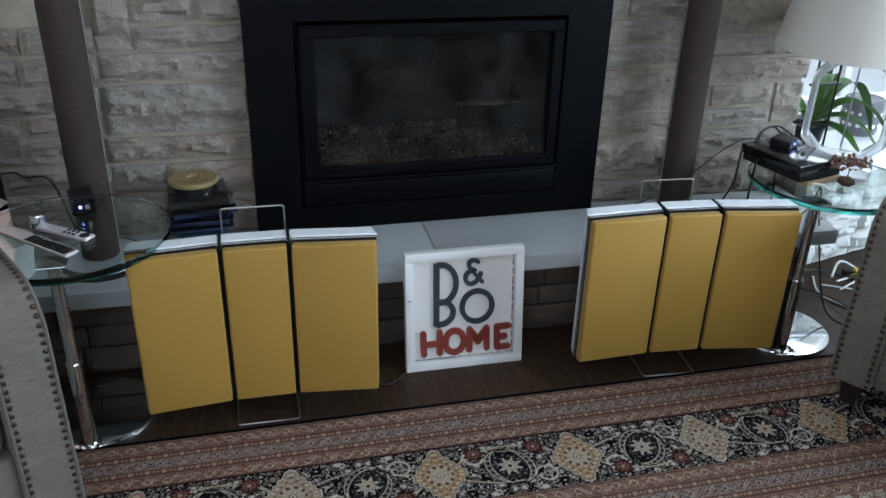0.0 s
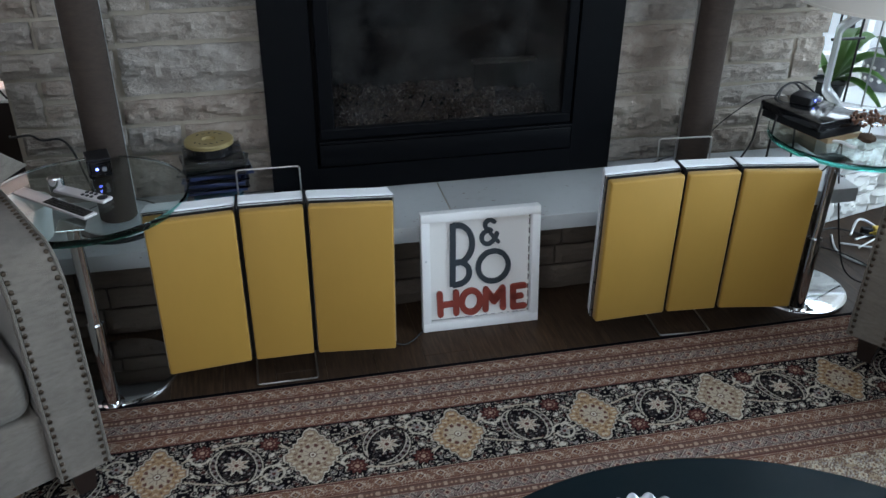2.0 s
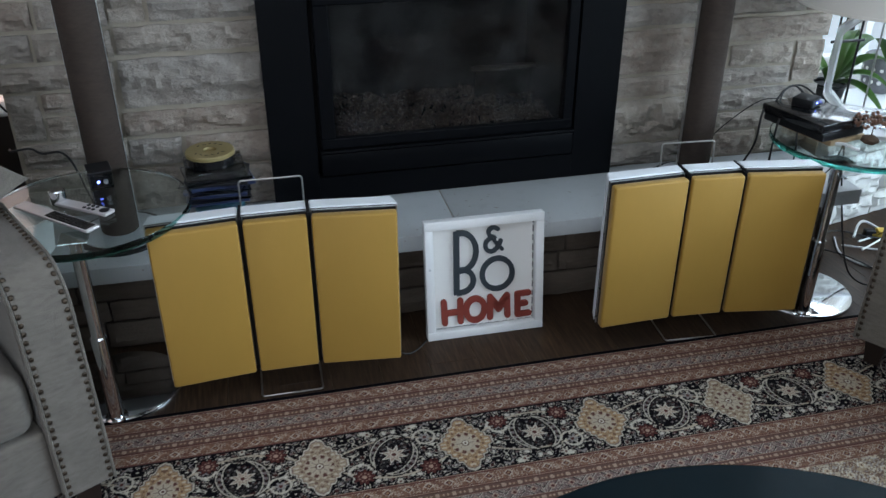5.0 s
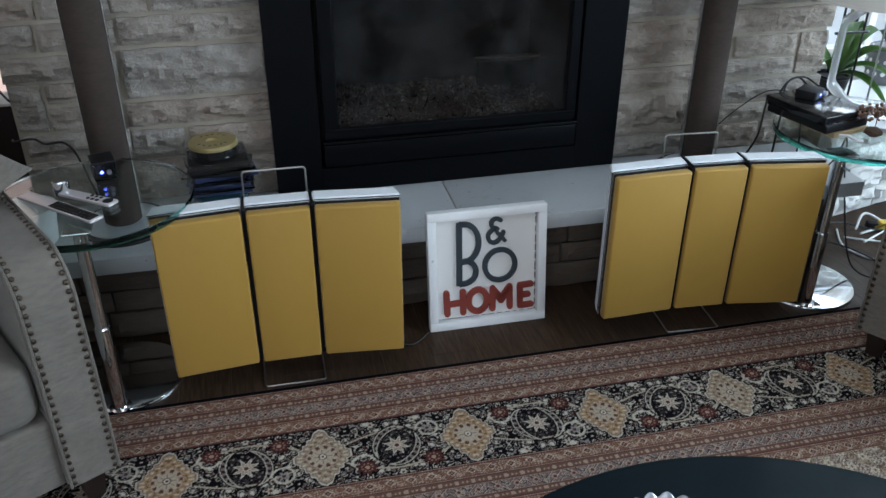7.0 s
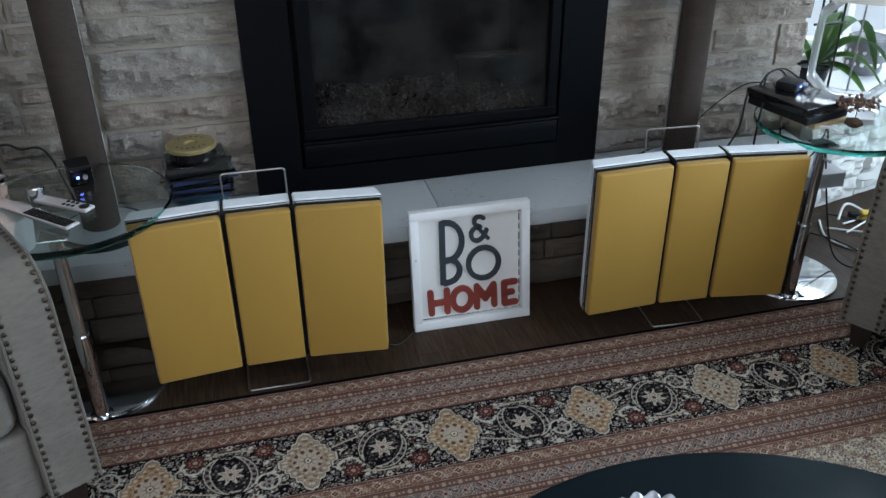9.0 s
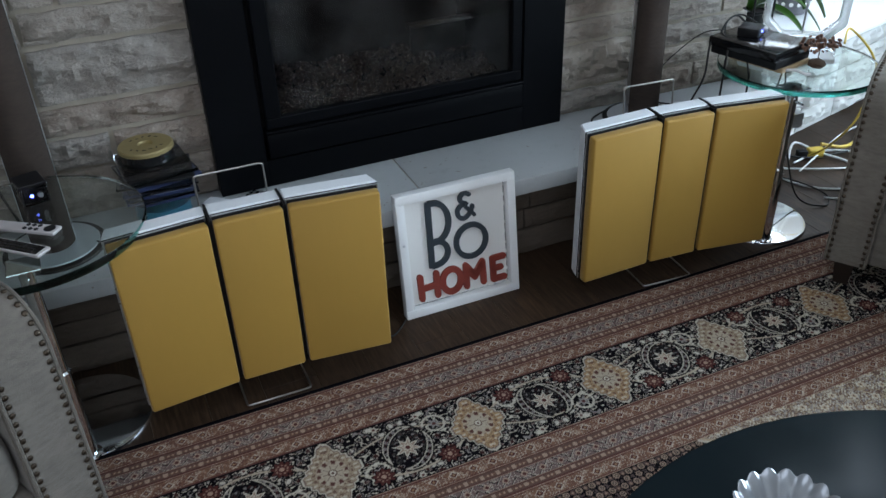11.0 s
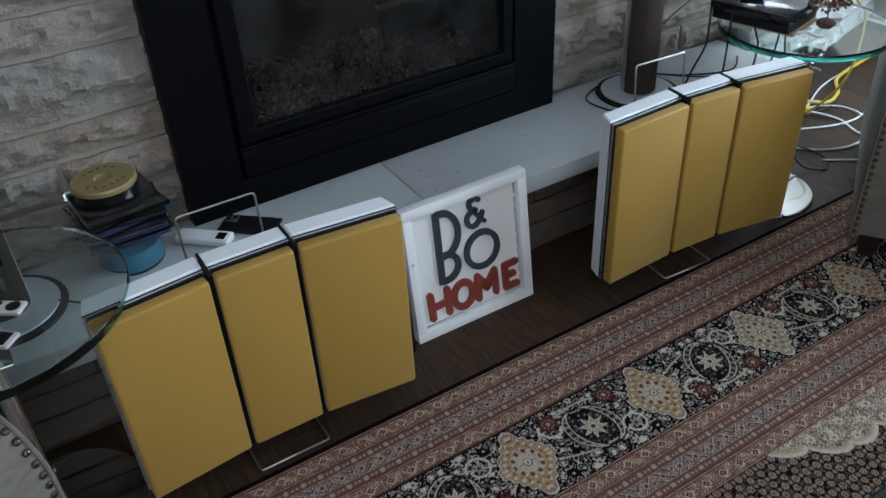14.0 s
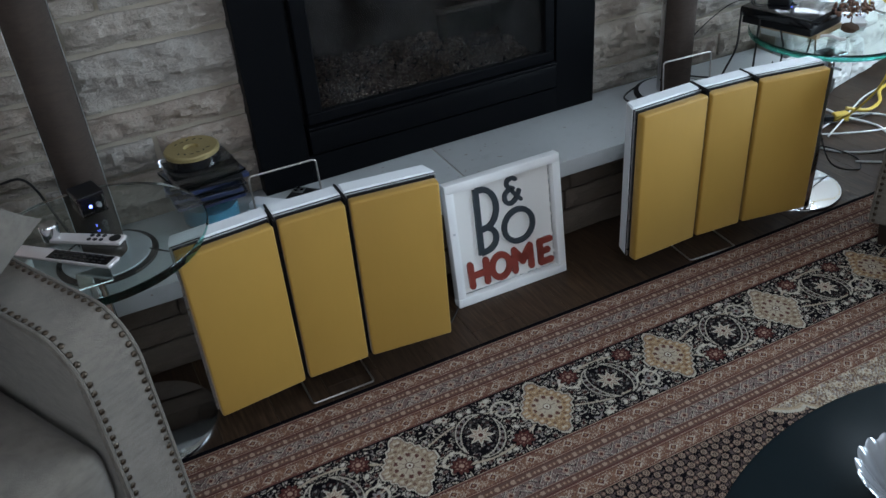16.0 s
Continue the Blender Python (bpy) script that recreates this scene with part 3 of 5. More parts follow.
part("baffle", bm, SOOT, fire, "dark steel baffle")
part("baffle_rim", box((0.69, 2.69, 0.640), (0.925, 2.72, 0.652), 0.002), plain("dull_rim", (0.07, 0.062, 0.052), 0.8, 0, 0.3, 30, 0.2), fire, "dull grey rim")
rng = random.Random(12)
verts, faces = [], []
ico = bmesh.new()
bmesh.ops.create_icosphere(ico, subdivisions=1, radius=1)
ico.verts.ensure_lookup_table()
unit = [v.co.copy() for v in ico.verts]
tris = [[v.index for v in f.verts] for f in ico.faces]
ico.free()
for k in range(2600):
    x, y = rng.uniform(0.135, 0.915), rng.uniform(2.445, 2.79)
    if x > 0.76 and y > 2.60 and rng.random() < 0.8:
        continue
    base = 0.522 + 0.024 * (y - 2.44) / 0.35 + 0.012 * noise.noise((x * 6, y * 6, 0)) + rng.uniform(0, 0.012)
    r = rng.uniform(0.0045, 0.0095)
    turn = Euler((rng.uniform(0, 6), rng.uniform(0, 6), rng.uniform(0, 6))).to_matrix()
    sx, sy, sz = r * rng.uniform(0.7, 1.4), r * rng.uniform(0.7, 1.2), r * rng.uniform(0.5, 0.9)
    at = len(verts)
    for u in unit:
        q = turn @ Vector((u.x * sx, u.y * sy, u.z * sz)) * (1 + 0.2 * rng.uniform(-1, 1))
        verts.append((q.x + x, q.y + y, q.z + base))
    faces += [[at + i for i in f] for f in tris]
me = bpy.data.meshes.new("pebbles")
me.from_pydata(verts, [], faces)
k = Nodes("brown_glass_pebbles", 0.4)
isl = k.t.nodes.new("ShaderNodeNewGeometry").outputs["Random Per Island"]
k.put("Base Color", k.mix(k.noise(60, 2), k.ramp(isl, [(0.0, (0.020, 0.011, 0.008)), (0.5, (0.058, 0.034, 0.024)), (0.90, (0.10, 0.068, 0.050)), (1.0, (0.34, 0.28, 0.24))]), (0.08, 0.055, 0.045)))
k.put("Specular IOR Level", 0.3)
me.materials.append(k.m)
peb = new("pebbles", me)
peb.parent = fire
tagged(peb, "bed of small brown glass pebbles", kind="stuff")

# ---------------- column loudspeakers on the hearth ----------------


SATIN = plain("satin_metal", (0.60, 0.62, 0.65), 0.35, 0.35, 0.05, 20, 0)


def column_speaker(x, y, label):
    t = thing("column_speaker", label, "loudspeaker", pose(x, y, HEARTH), group="column loudspeakers on the hearth")
    part("foot", lathe([(0, 0.0), (0.128, 0.0), (0.130, 0.004), (0.128, 0.008), (0, 0.008)], 64), BLACK, t, "black rubber foot")
    part("base_plate", lathe([(0, 0.0085), (0.112, 0.0085), (0.114, 0.011), (0.112, 0.0135), (0.060, 0.0145), (0, 0.0145)], 64), SATIN, t, "polished metal base plate")
    part("cloth_cover", lathe([(0, 0.015), (0.050, 0.015), (0.0532, 0.018), (0.0532, 1.30), (0.048, 1.305), (0, 1.305)], 48), BROWN, t, "brown fabric cover")
    bm = bmesh.new()
    n = 20
    rows = [[bm.verts.new((r * math.cos(a), r * math.sin(a), z)) for r, z in ((0.0535, 0.016), (0.0555, 0.016), (0.0555, 1.30), (0.0535, 1.30))] for a in (math.pi * (0.02 + 0.96 * i / n) for i in range(n + 1))]
    for p, q in zip(rows, rows[1:]):
        for i in range(4):
            bm.faces.new((p[i], p[(i + 1) % 4], q[(i + 1) % 4], q[i]))
    bm.faces.new(rows[0])
    bm.faces.new(rows[-1][::-1])
    bmesh.ops.recalc_face_normals(bm, faces=bm.faces[:])
    part("rear_shell", bm, ALU, t, "aluminium rear shell")
    return t


column_speaker(-0.503, 2.298, "tall brown cloth column loudspeaker on the hearth by the film tin")
column_speaker(1.362, 2.290, "tall brown cloth column loudspeaker on the hearth near the lamp")

# ---------------- gold panel loudspeakers ----------------


def panel_speaker(m, mid, wing, label):
    """Three cloth panels, the outer two folded forwards, on a white case, held by a bent wire stand. Origin on the floor below the front of the middle panel."""
    t = thing("panel_speaker", label, "loudspeaker", m, group="gold panel loudspeakers")
    z0, z1 = 0.095, 0.564
    gap, fold = 0.0056, radians(5.8)
    for name, sgn in (("centre", 0), ("left", -1), ("right", 1)):
        if sgn == 0:
            at = Matrix()
            a, b = -mid + gap, mid - gap
        else:
            at = pose(sgn * mid, 0, 0) @ Matrix.Rotation(sgn * -fold, 4, "Z")
            a, b = (gap, wing) if sgn > 0 else (-wing, -gap)
        # cloth panel with softly rounded arrises
        part("cloth_panel", box((a, 0.0, z0), (b, 0.030, z1 - 0.010), 0.006, 3), GOLD, t, "gold cloth panel", 40, at)
        a2, b2 = (a - 0.0042, b + 0.0042) if sgn == 0 else (a - 0.0042, b + 0.004) if sgn > 0 else (a - 0.004, b + 0.0042)
        part("shadow_gap", box((a + 0.001, 0.0302, z0 + 0.002), (b - 0.001, 0.0345, z1 - 0.0065)), BLACK, t, "recessed black strip", None, at)
        part("trim", box((a2 + 0.001, 0.0346, z0 + 0.001), (b2 - 0.001, 0.0372, z1 - 0.004), 0.0005, 1), ALU, t, "thin metal trim", None, at)
        part("gasket", box((a2 + 0.001, 0.0373, z0 + 0.002), (b2 - 0.001, 0.0418, z1 - 0.004)), BLACK, t, "black gasket", None, at)
        bm = box((a2, 0.042, z0), (b2, 0.088, z1))
        for v in bm.verts:
            if v.co.y > 0.06 and sgn:
                v.co.x -= sgn * (0.015 if abs(v.co.x) > wing * 0.5 else 0.0045)
        bmesh.ops.bevel(bm, geom=bm.edges[:], offset=0.003, segments=2, affect="EDGES")
        part("case", bm, WHITE, t, "white lacquered case", 35, at)
    for sgn in (-1, 1):
        x = sgn * mid
        part("hinge_strip", box((x - 0.0049, 0.012, z0 + 0.001), (x + 0.0049, 0.078, z1 - 0.006), 0.001, 1), SOOT, t, "black strip between panels")
        part("strap", box((x - 0.0028, 0.006, z1 - 0.004), (x + 0.0028, 0.09, z1 + 0.0018), 0.001, 1), BLACK, t, "black strap over the case")
    bm = bmesh.new()
    loop = [(-mid, 0.008, 0.004), (mid, 0.008, 0.004), (mid, 0.175, 0.004), (mid, 0.220, 0.576), (-mid, 0.220, 0.576), (-mid, 0.175, 0.004), (-mid, 0.008, 0.004)]
    half = rounded([(0, 0.008, 0.004)] + loop[1:6] + [(-mid, 0.008, 0.004), (0, 0.008, 0.004)], 0.010)
    tube(half, 0.0026, 8, bm)
    part("wire_stand", bm, WIRE, t, "bent steel wire stand")
    for sgn in (-1, 1):
        part("bracket", box((sgn * mid - 0.006, 0.088, 0.30), (sgn * mid + 0.006, 0.198, 0.312), 0.002), BLACK, t, "black bracket")
    return t


panel_speaker(pose(-0.062, 1.852, 0, 0, 0, -1.0), 0.0858, 0.225, "three-panel gold cloth loudspeaker on a wire stand beside the remotes' table")
panel_speaker(pose(1.169, 1.826, 0, 0, 0, -4.6), 0.0838, 0.230, "three-panel gold cloth loudspeaker on a wire stand near the lamp table")

# ---------------- the leaning sign ----------------
SW, SH = 0.385, 0.397
sign = thing("wooden_sign", "white framed wooden sign with red HOME letters leaning on the hearth", "sign", pose(0.3680, 2.014, 0.001, -7.0, 0, -1.0) @ Matrix.Diagonal((0.970, 1.0, 0.985, 1)))
fw = 0.027
part("frame_rail", box((0, 0, 0), (SW, 0.032, fw), 0.002), WHITE_WOOD, sign, "white painted rail")
part("frame_rail", box((0, 0, SH - fw), (SW, 0.032, SH), 0.002), WHITE_WOOD, sign, "white painted rail")
part("frame_stile", box((0, 0.0005, fw), (fw, 0.0315, SH - fw), 0.002), WHITE_WOOD, sign, "white painted stile")
part("frame_stile", box((SW - fw, 0.0005, fw), (SW, 0.0315, SH - fw), 0.002), WHITE_WOOD, sign, "white painted stile")
part("backing", box((fw - 0.006, 0.0265, fw - 0.006), (SW - fw + 0.006, 0.0300, SH - fw + 0.006)), DARK_WOOD, sign, "dark backing", None)
part("face_board", box((fw, 0.0195, fw + 0.005), (SW - fw - 0.0055, 0.0255, SH - fw), 0.0006, 1), BOARD, sign, "off-white board")
rng = random.Random(3)
for i in range(11):
    zz = fw + 0.012 + i * 0.031 + rng.uniform(-0.004, 0.004)
    part("glue_dot", box((SW - fw - 0.0056, 0.020, zz), (SW - fw, 0.026, zz + rng.uniform(0.004, 0.011)), 0.001, 1), BOARD, sign)
for i in range(8):
    xx = 0.165 + i * 0.026 + rng.uniform(-0.004, 0.004)
    part("glue_dot", box((xx, 0.020, fw), (xx + rng.uniform(0.004, 0.010), 0.026, fw + 0.0052), 0.001, 1), BOARD, sign)
part("screw_head", lathe([(0, 0), (0.004, 0), (0.004, 0.0012), (0, 0.0016)], 14), ALU, sign, "small metal screw", at=pose(0.013, -0.0002, 0.245, 90))


def uv(u, v):
    """A place on the sign's face from shares of its width and of its height from the top."""
    return (u * SW, SH * (1 - v))


def arc(cu, cv, ru, rv, a0, a1, n=20):
    return [uv(cu + ru * math.cos(radians(a0 + (a1 - a0) * i / n)), cv - rv * math.sin(radians(a0 + (a1 - a0) * i / n))) for i in range(n + 1)]


FACE = pose(0, 0.0195, 0)
WB, WH = 0.0175, 0.020
# dark monogram shapes: a stem with two bows, a small twisted curl and a ring
part("monogram_stem", ribbon([uv(0.268, 0.105), uv(0.262, 0.635)], WB * 1.05, 0.008, caps=False), SLATE, sign, "dark slate painted wooden shape", at=FACE)
part("monogram_bow", ribbon([uv(0.268, 0.118)] + arc(0.305, 0.278, 0.125, 0.158, 80, -75) + [uv(0.268, 0.438)], WB, 0.0078, caps=False), SLATE, sign, "dark slate painted wooden shape", at=FACE)
part("monogram_bow", ribbon([uv(0.268, 0.432)] + arc(0.300, 0.524, 0.105, 0.098, 75, -80) + [uv(0.264, 0.625)], WB, 0.0076, caps=False), SLATE, sign, "dark slate painted wooden shape", at=FACE)
curl = [uv(*p) for p in ((0.615, 0.115), (0.575, 0.098), (0.540, 0.125), (0.548, 0.165), (0.590, 0.185), (0.548, 0.190), (0.512, 0.225), (0.520, 0.278), (0.565, 0.298), (0.612, 0.268), (0.640, 0.215))]
curl = [(p.x, p.y) for p in smooth_path([(a, b, 0) for a, b in curl], 6)]
part("monogram_curl", ribbon(curl, 0.0135, 0.0074), SLATE, sign, "dark slate painted wooden shape", at=FACE)
part("monogram_curl", ribbon([uv(0.588, 0.215), uv(0.650, 0.285)], 0.0125, 0.0072), SLATE, sign, "dark slate painted wooden shape", at=FACE)
part("monogram_ring", ring(uv(0.610, 0.492)[0], uv(0.610, 0.492)[1], 0.0495, 0.0515, 0.0165, 0.0078), SLATE, sign, "dark slate painted wooden ring", at=FACE)
# the red word HOME
letters = {"H": [[(0.150, 0.690), (0.155, 0.872)], [(0.290, 0.690), (0.290, 0.872)], [(0.155, 0.790), (0.290, 0.785)]],
           "M": [[(0.545, 0.868), (0.548, 0.690), (0.620, 0.785), (0.694, 0.690), (0.698, 0.868)], [(0.555, 0.72), (0.62, 0.805), (0.688, 0.72)]],
           "E": [[(0.880, 0.688), (0.785, 0.690), (0.788, 0.872), (0.884, 0.870)], [(0.788, 0.780), (0.855, 0.778)]]}
for strokes in letters.values():
    bm = bmesh.new()
    for i, s in enumerate(strokes):
        for j, (p, q) in enumerate(zip(s, s[1:])):
            ribbon([uv(*p), uv(*q)], WH, 0.008 - 0.0003 * (i + j), bm)
    part("letter", bm, RED, sign, "red painted wooden letter", at=FACE)
part("letter", ring(uv(0.418, 0.782)[0], uv(0.418, 0.782)[1], 0.0305, 0.0375, WH, 0.008), RED, sign, "red painted wooden letter", at=FACE)

# ---------------- glass side tables ----------------


def side_table(px, py, bx, by, gx, gy, gr, gz, br, label):
    """A round glass top on a chromed telescopic pole that rises from the front of a round foot."""
    t = thing("side_table", label, "table", pose(bx, by, 0), group="round glass side tables")
    part("base_plate", lathe([(0, 0.0), (br, 0.0), (br, 0.004), (br - 0.003, 0.010), (br - 0.012, 0.012), (0, 0.013)], 72), CHROME, t, "mirror chromed round foot")
    at = pose(px - bx, py - by, 0)
    part("lower_pole", lathe([(0, 0.012), (0.030, 0.012), (0.030, 0.016), (0.021, 0.018), (0.021, 0.270), (0.0215, 0.274), (0.0175, 0.278), (0, 0.278)], 28), CHROME, t, "chromed pole", at=at)
    part("upper_pole", lathe([(0, 0.272), (0.0165, 0.272), (0.0165, gz - 0.032), (0.026, gz - 0.028), (0.026, gz - 0.0245), (0, gz - 0.0245)], 28), CHROME, t, "chromed telescopic tube", at=at)
    part("release_lever", box((-0.004, -0.045, gz - 0.052), (0.004, -0.016, gz - 0.046), 0.001, 1), CHROME, t, "small chrome lever", at=at)
    part("mount", box((-0.034, -0.034, gz - 0.0242), (0.034, 0.034, gz - 0.0205), 0.001, 1), CHROME, t, "steel mounting plate", at=at)
    top = part("glass_top", lathe([(0, -0.020), (gr - 0.002, -0.020), (gr - 0.0008, -0.019), (gr - 0.0008, -0.001), (gr - 0.002, 0.0), (0, 0.0)], 96), TABLE_GLASS, t, "clear glass top", at=pose(gx - bx, gy - by, gz))
    part("polished_edge", lathe([(gr - 0.0006, -0.0192), (gr, -0.0182), (gr, -0.0018), (gr - 0.0006, -0.0008)], 96), EDGE_GLASS, top, "green polished glass edge")
    return t


G1, G2 = 0.572, 0.552
side_table(-0.536, 1.858, -0.530, 2.006, -0.523, 2.010, 0.256, G1, 0.165, "round glass side table on a chromed pole holding remotes")
side_table(1.594, 1.880, 1.668, 1.998, 1.740, 2.014, 0.246, G2, 0.165, "round glass side table on a chromed pole holding a lamp")

# things on the table with the remotes


def remote(name, a, b, w, h, z, label, body, build):
    a, b = Vector((*a, 0)), Vector((*b, 0))
    d = b - a
    t = thing(name, label, "remote control", pose(a.x, a.y, z, 0, 0, math.degrees(math.atan2(d.y, d.x))))
    part("body", box((0, -w / 2, 0), (d.length, w / 2, h), min(0.004, h * 0.4), 2), body, t)
    build(t, d.length, w, h)
    return t


def media_buttons(t, n, w, h):
    part("click_pad", lathe([(0, h), (w * 0.36, h), (w * 0.38, h + 0.0012), (0, h + 0.0016)], 28), BLACK, t, "round black click pad", at=pose(n - w * 0.52, 0, 0))
    for i in range(3):
        for sgn in (-1, 1):
            part("button", lathe([(0, h), (0.0052, h), (0.005, h + 0.0014), (0, h + 0.0016)], 16), BLACK, t, "round black button", at=pose(n - w * 1.35 - i * 0.0145, sgn * 0.0078, 0))


def bar_buttons(t, n, w, h):
    part("button_panel", box((n * 0.42, -w * 0.40, h - 0.001), (n * 0.97, w * 0.40, h + 0.0008), 0.0006, 1), GLOSS_BLACK, t, "glossy black button panel")
    for i in range(9):
        for j in range(3):
            x = n * 0.46 + i * n * 0.052
            part("button", box((x, (j - 1) * w * 0.25 - 0.0028, h + 0.0008), (x + n * 0.034, (j - 1) * w * 0.25 + 0.0028, h + 0.0018), 0.0004, 1), BLACK, t)


remote("media_remote", (-0.594, 2.048), (-0.459, 1.947), 0.035, 0.009, G1 + 0.001, "short aluminium remote with black click pad on the glass table", SILVER, media_buttons)
remote("long_remote", (-0.690, 2.056), (-0.490, 1.864), 0.040, 0.008, G1 + 0.001, "long silver remote with a black button panel on the glass table", SILVER, bar_buttons)

cube = thing("clear_device_box", "small clear acrylic box with a blue light on the glass table", "gadget", pose(-0.502, 2.145, G1 + 0.0005, 0, 0, 14))
part("shell", box((-0.030, -0.036, 0), (0.030, 0.036, 0.046), 0.003), glass_material("smoked_acrylic", (0.30, 0.31, 0.33), 0.05), cube, "smoked clear shell")
part("circuit", box((-0.024, -0.020, 0.004), (0.024, 0.030, 0.040), 0.002, 1), BLACK, cube, "dark innards")
part("blue_light", lathe([(0, 0), (0.0042, 0), (0.003, 0.003), (0, 0.004)], 14), LED_BLUE, cube, "glowing blue light", at=pose(-0.008, -0.0365, 0.024, 90))
part("knob", lathe([(0, 0), (0.0062, 0), (0.0058, 0.008), (0, 0.009)], 18), ALU, cube, "metal knob", at=pose(0.010, -0.0365, 0.024, 90))
part("lid", box((-0.031, -0.037, 0.0462), (0.031, 0.037, 0.052), 0.002, 1), BLACK, cube, "black top plate")
drum = thing("chrome_canister", "small chromed canister on the glass table", "canister", pose(-0.596, 2.054, G1 + 0.0005))
part("body", lathe([(0, 0), (0.019, 0), (0.020, 0.003), (0.020, 0.026), (0, 0.026)], 32), CHROME, drum)
part("cap", lathe([(0, 0.0265), (0.0205, 0.0265), (0.0205, 0.034), (0.018, 0.037), (0, 0.037)], 32), CHROME, drum, "polished cap")

# ---------------- on the hearth ----------------
tub = thing("white_tub", "white translucent plastic tub on the hearth", "container", pose(-0.742, 2.235, HEARTH + 0.0005))
part("body", lathe([(0, 0), (0.060, 0), (0.064, 0.004), (0.076, 0.105), (0.079, 0.106), (0.079, 0.112), (0.074, 0.112), (0.061, 0.008), (0, 0.006)], 40), PAPER, tub)

stack = thing("disc_stack", "stack of discs in plastic sleeves under a gold tub", "discs", pose(-0.211, 2.354, HEARTH + 0.0005) @ Matrix.Diagonal((1.15, 1.15, 1.21, 1)))
part("spindle_tub", lathe([(0, 0), (0.064, 0), (0.066, 0.003), (0.066, 0.062), (0.062, 0.066), (0, 0.066)], 44), PLASTIC, stack, "clear plastic spindle tub")
part("blue_discs", lathe([(0, 0.004), (0.060, 0.004), (0.060, 0.044), (0.012, 0.046), (0, 0.046)], 40), BLUE_DISC, stack, "blue stack of discs")
rng = random.Random(21)
z = 0.067
for i, (h, mtl) in enumerate(((0.008, NAVY), (0.004, PLASTIC), (0.005, BLACK), (0.009, NAVY), (0.004, PLASTIC))):
    part("disc_sleeve", box((-0.080, -0.066, z), (0.080, 0.066, z + h), 0.0015, 1), mtl, stack, "disc in a plastic sleeve", at=pose(rng.uniform(-0.006, 0.006), rng.uniform(-0.006, 0.004), 0, 0, 0, rng.uniform(-9, 9)))
    z += h + 0.0004
    if i == 1:
        part("gold_disc", lathe([(0.008, z), (0.060, z), (0.060, z + 0.0015), (0.008, z + 0.0015)], 40), TIN_GOLD, stack, "gold disc")
        z += 0.0022
for i, h in enumerate((0.006, 0.010, 0.006, 0.008)):
    part("disc_sleeve", box((-0.082, -0.067, z), (0.082, 0.067, z + h), 0.0015, 1), (PLASTIC, NAVY, BLACK, PLASTIC)[i], stack, "disc in a plastic sleeve", at=pose(rng.uniform(-0.008, 0.008), rng.uniform(-0.006, 0.006), 0, 0, 0, rng.uniform(-12, 12)))
    z += h + 0.0004
part("sleeve_bag", box((-0.078, -0.070, z), (0.074, 0.070, z + 0.022), 0.006, 2), PLASTIC, stack, "loose clear plastic bag", at=pose(0, 0, 0, 0, 0, 5))
z += 0.0225
tub2 = part("gold_tub", lathe([(0, 0.022), (0.0615, 0.022), (0.063, 0.0225), (0.063, 0.030), (0.060, 0.033), (0.018, 0.033), (0.0165, 0.026), (0, 0.026)], 52), TIN_GOLD, stack, "round gold tub", at=pose(-0.008, 0.004, z))
part("tub_wall", lathe([(0, 0), (0.060, 0), (0.0615, 0.002), (0.0615, 0.0215), (0, 0.0215)], 52), GLOSS_BLACK, tub2, "dark tub wall")
rng = random.Random(5)
for sgn, n in ((1, 5), (-1, 6)):
    for i in range(n):
        a = radians(90 * sgn + (i - n / 2 + 0.5) * 22)
        r = 0.040 + rng.uniform(-0.002, 0.002)
        part("pen_mark", box((-0.0042, -0.0014, 0.0332), (0.0042, 0.0014, 0.0337)), INK, tub2, "black pen mark", None, at=pose(r * math.cos(a), r * math.sin(a), 0, 0, 0, math.degrees(a) + rng.uniform(20, 150)))

bank = thing("power_bank", "white power bank with a small dark display on the hearth", "power bank", pose(-0.043, 2.320, HEARTH + 0.0005, 0, 0, -44))
part("body", box((-0.070, -0.024, 0), (0.070, 0.024, 0.020), 0.006, 3), WHITE, bank)
part("display", box((0.034, -0.014, 0.0195), (0.058, 0.014, 0.0206), 0.0005, 1), GLOSS_BLACK, bank, "dark display")
phone = thing("mobile_phone", "black mobile phone lying face down on the hearth", "phone", pose(0.073, 2.314, HEARTH + 0.0005, 0, 0, -44))
part("body", box((-0.074, -0.036, 0), (0.074, 0.036, 0.009), 0.004, 3), BLACK, phone)
bump = part("camera_plate", box((-0.068, 0.000, 0.009), (-0.036, 0.032, 0.0112), 0.003, 2), ALU, phone, "pale camera plate")
for a, b in ((-0.060, 0.024), (-0.060, 0.009), (-0.045, 0.017)):
    part("lens_ring", lathe([(0, 0.0113), (0.0056, 0.0113), (0.0052, 0.0126), (0, 0.0126)], 18), GLOSS_BLACK, bump, "dark lens", at=pose(a, b, 0))
plug = thing("charger_plug", "small black charger plug on the hearth", "charger", pose(-0.075, 2.213, HEARTH + 0.0005, 0, 0, 20))
part("body", box((-0.026, -0.011, 0), (0.022, 0.011, 0.018), 0.004, 2), BLACK, plug)
part("collar", box((0.022, -0.006, 0.004), (0.034, 0.006, 0.014), 0.002, 1), BLACK, plug)


def cord(name, points, r, material, label, n=8):
    bm = tube(smooth_path(points, n), r, 6)
    return solid(name, bm, material, label, "cable")


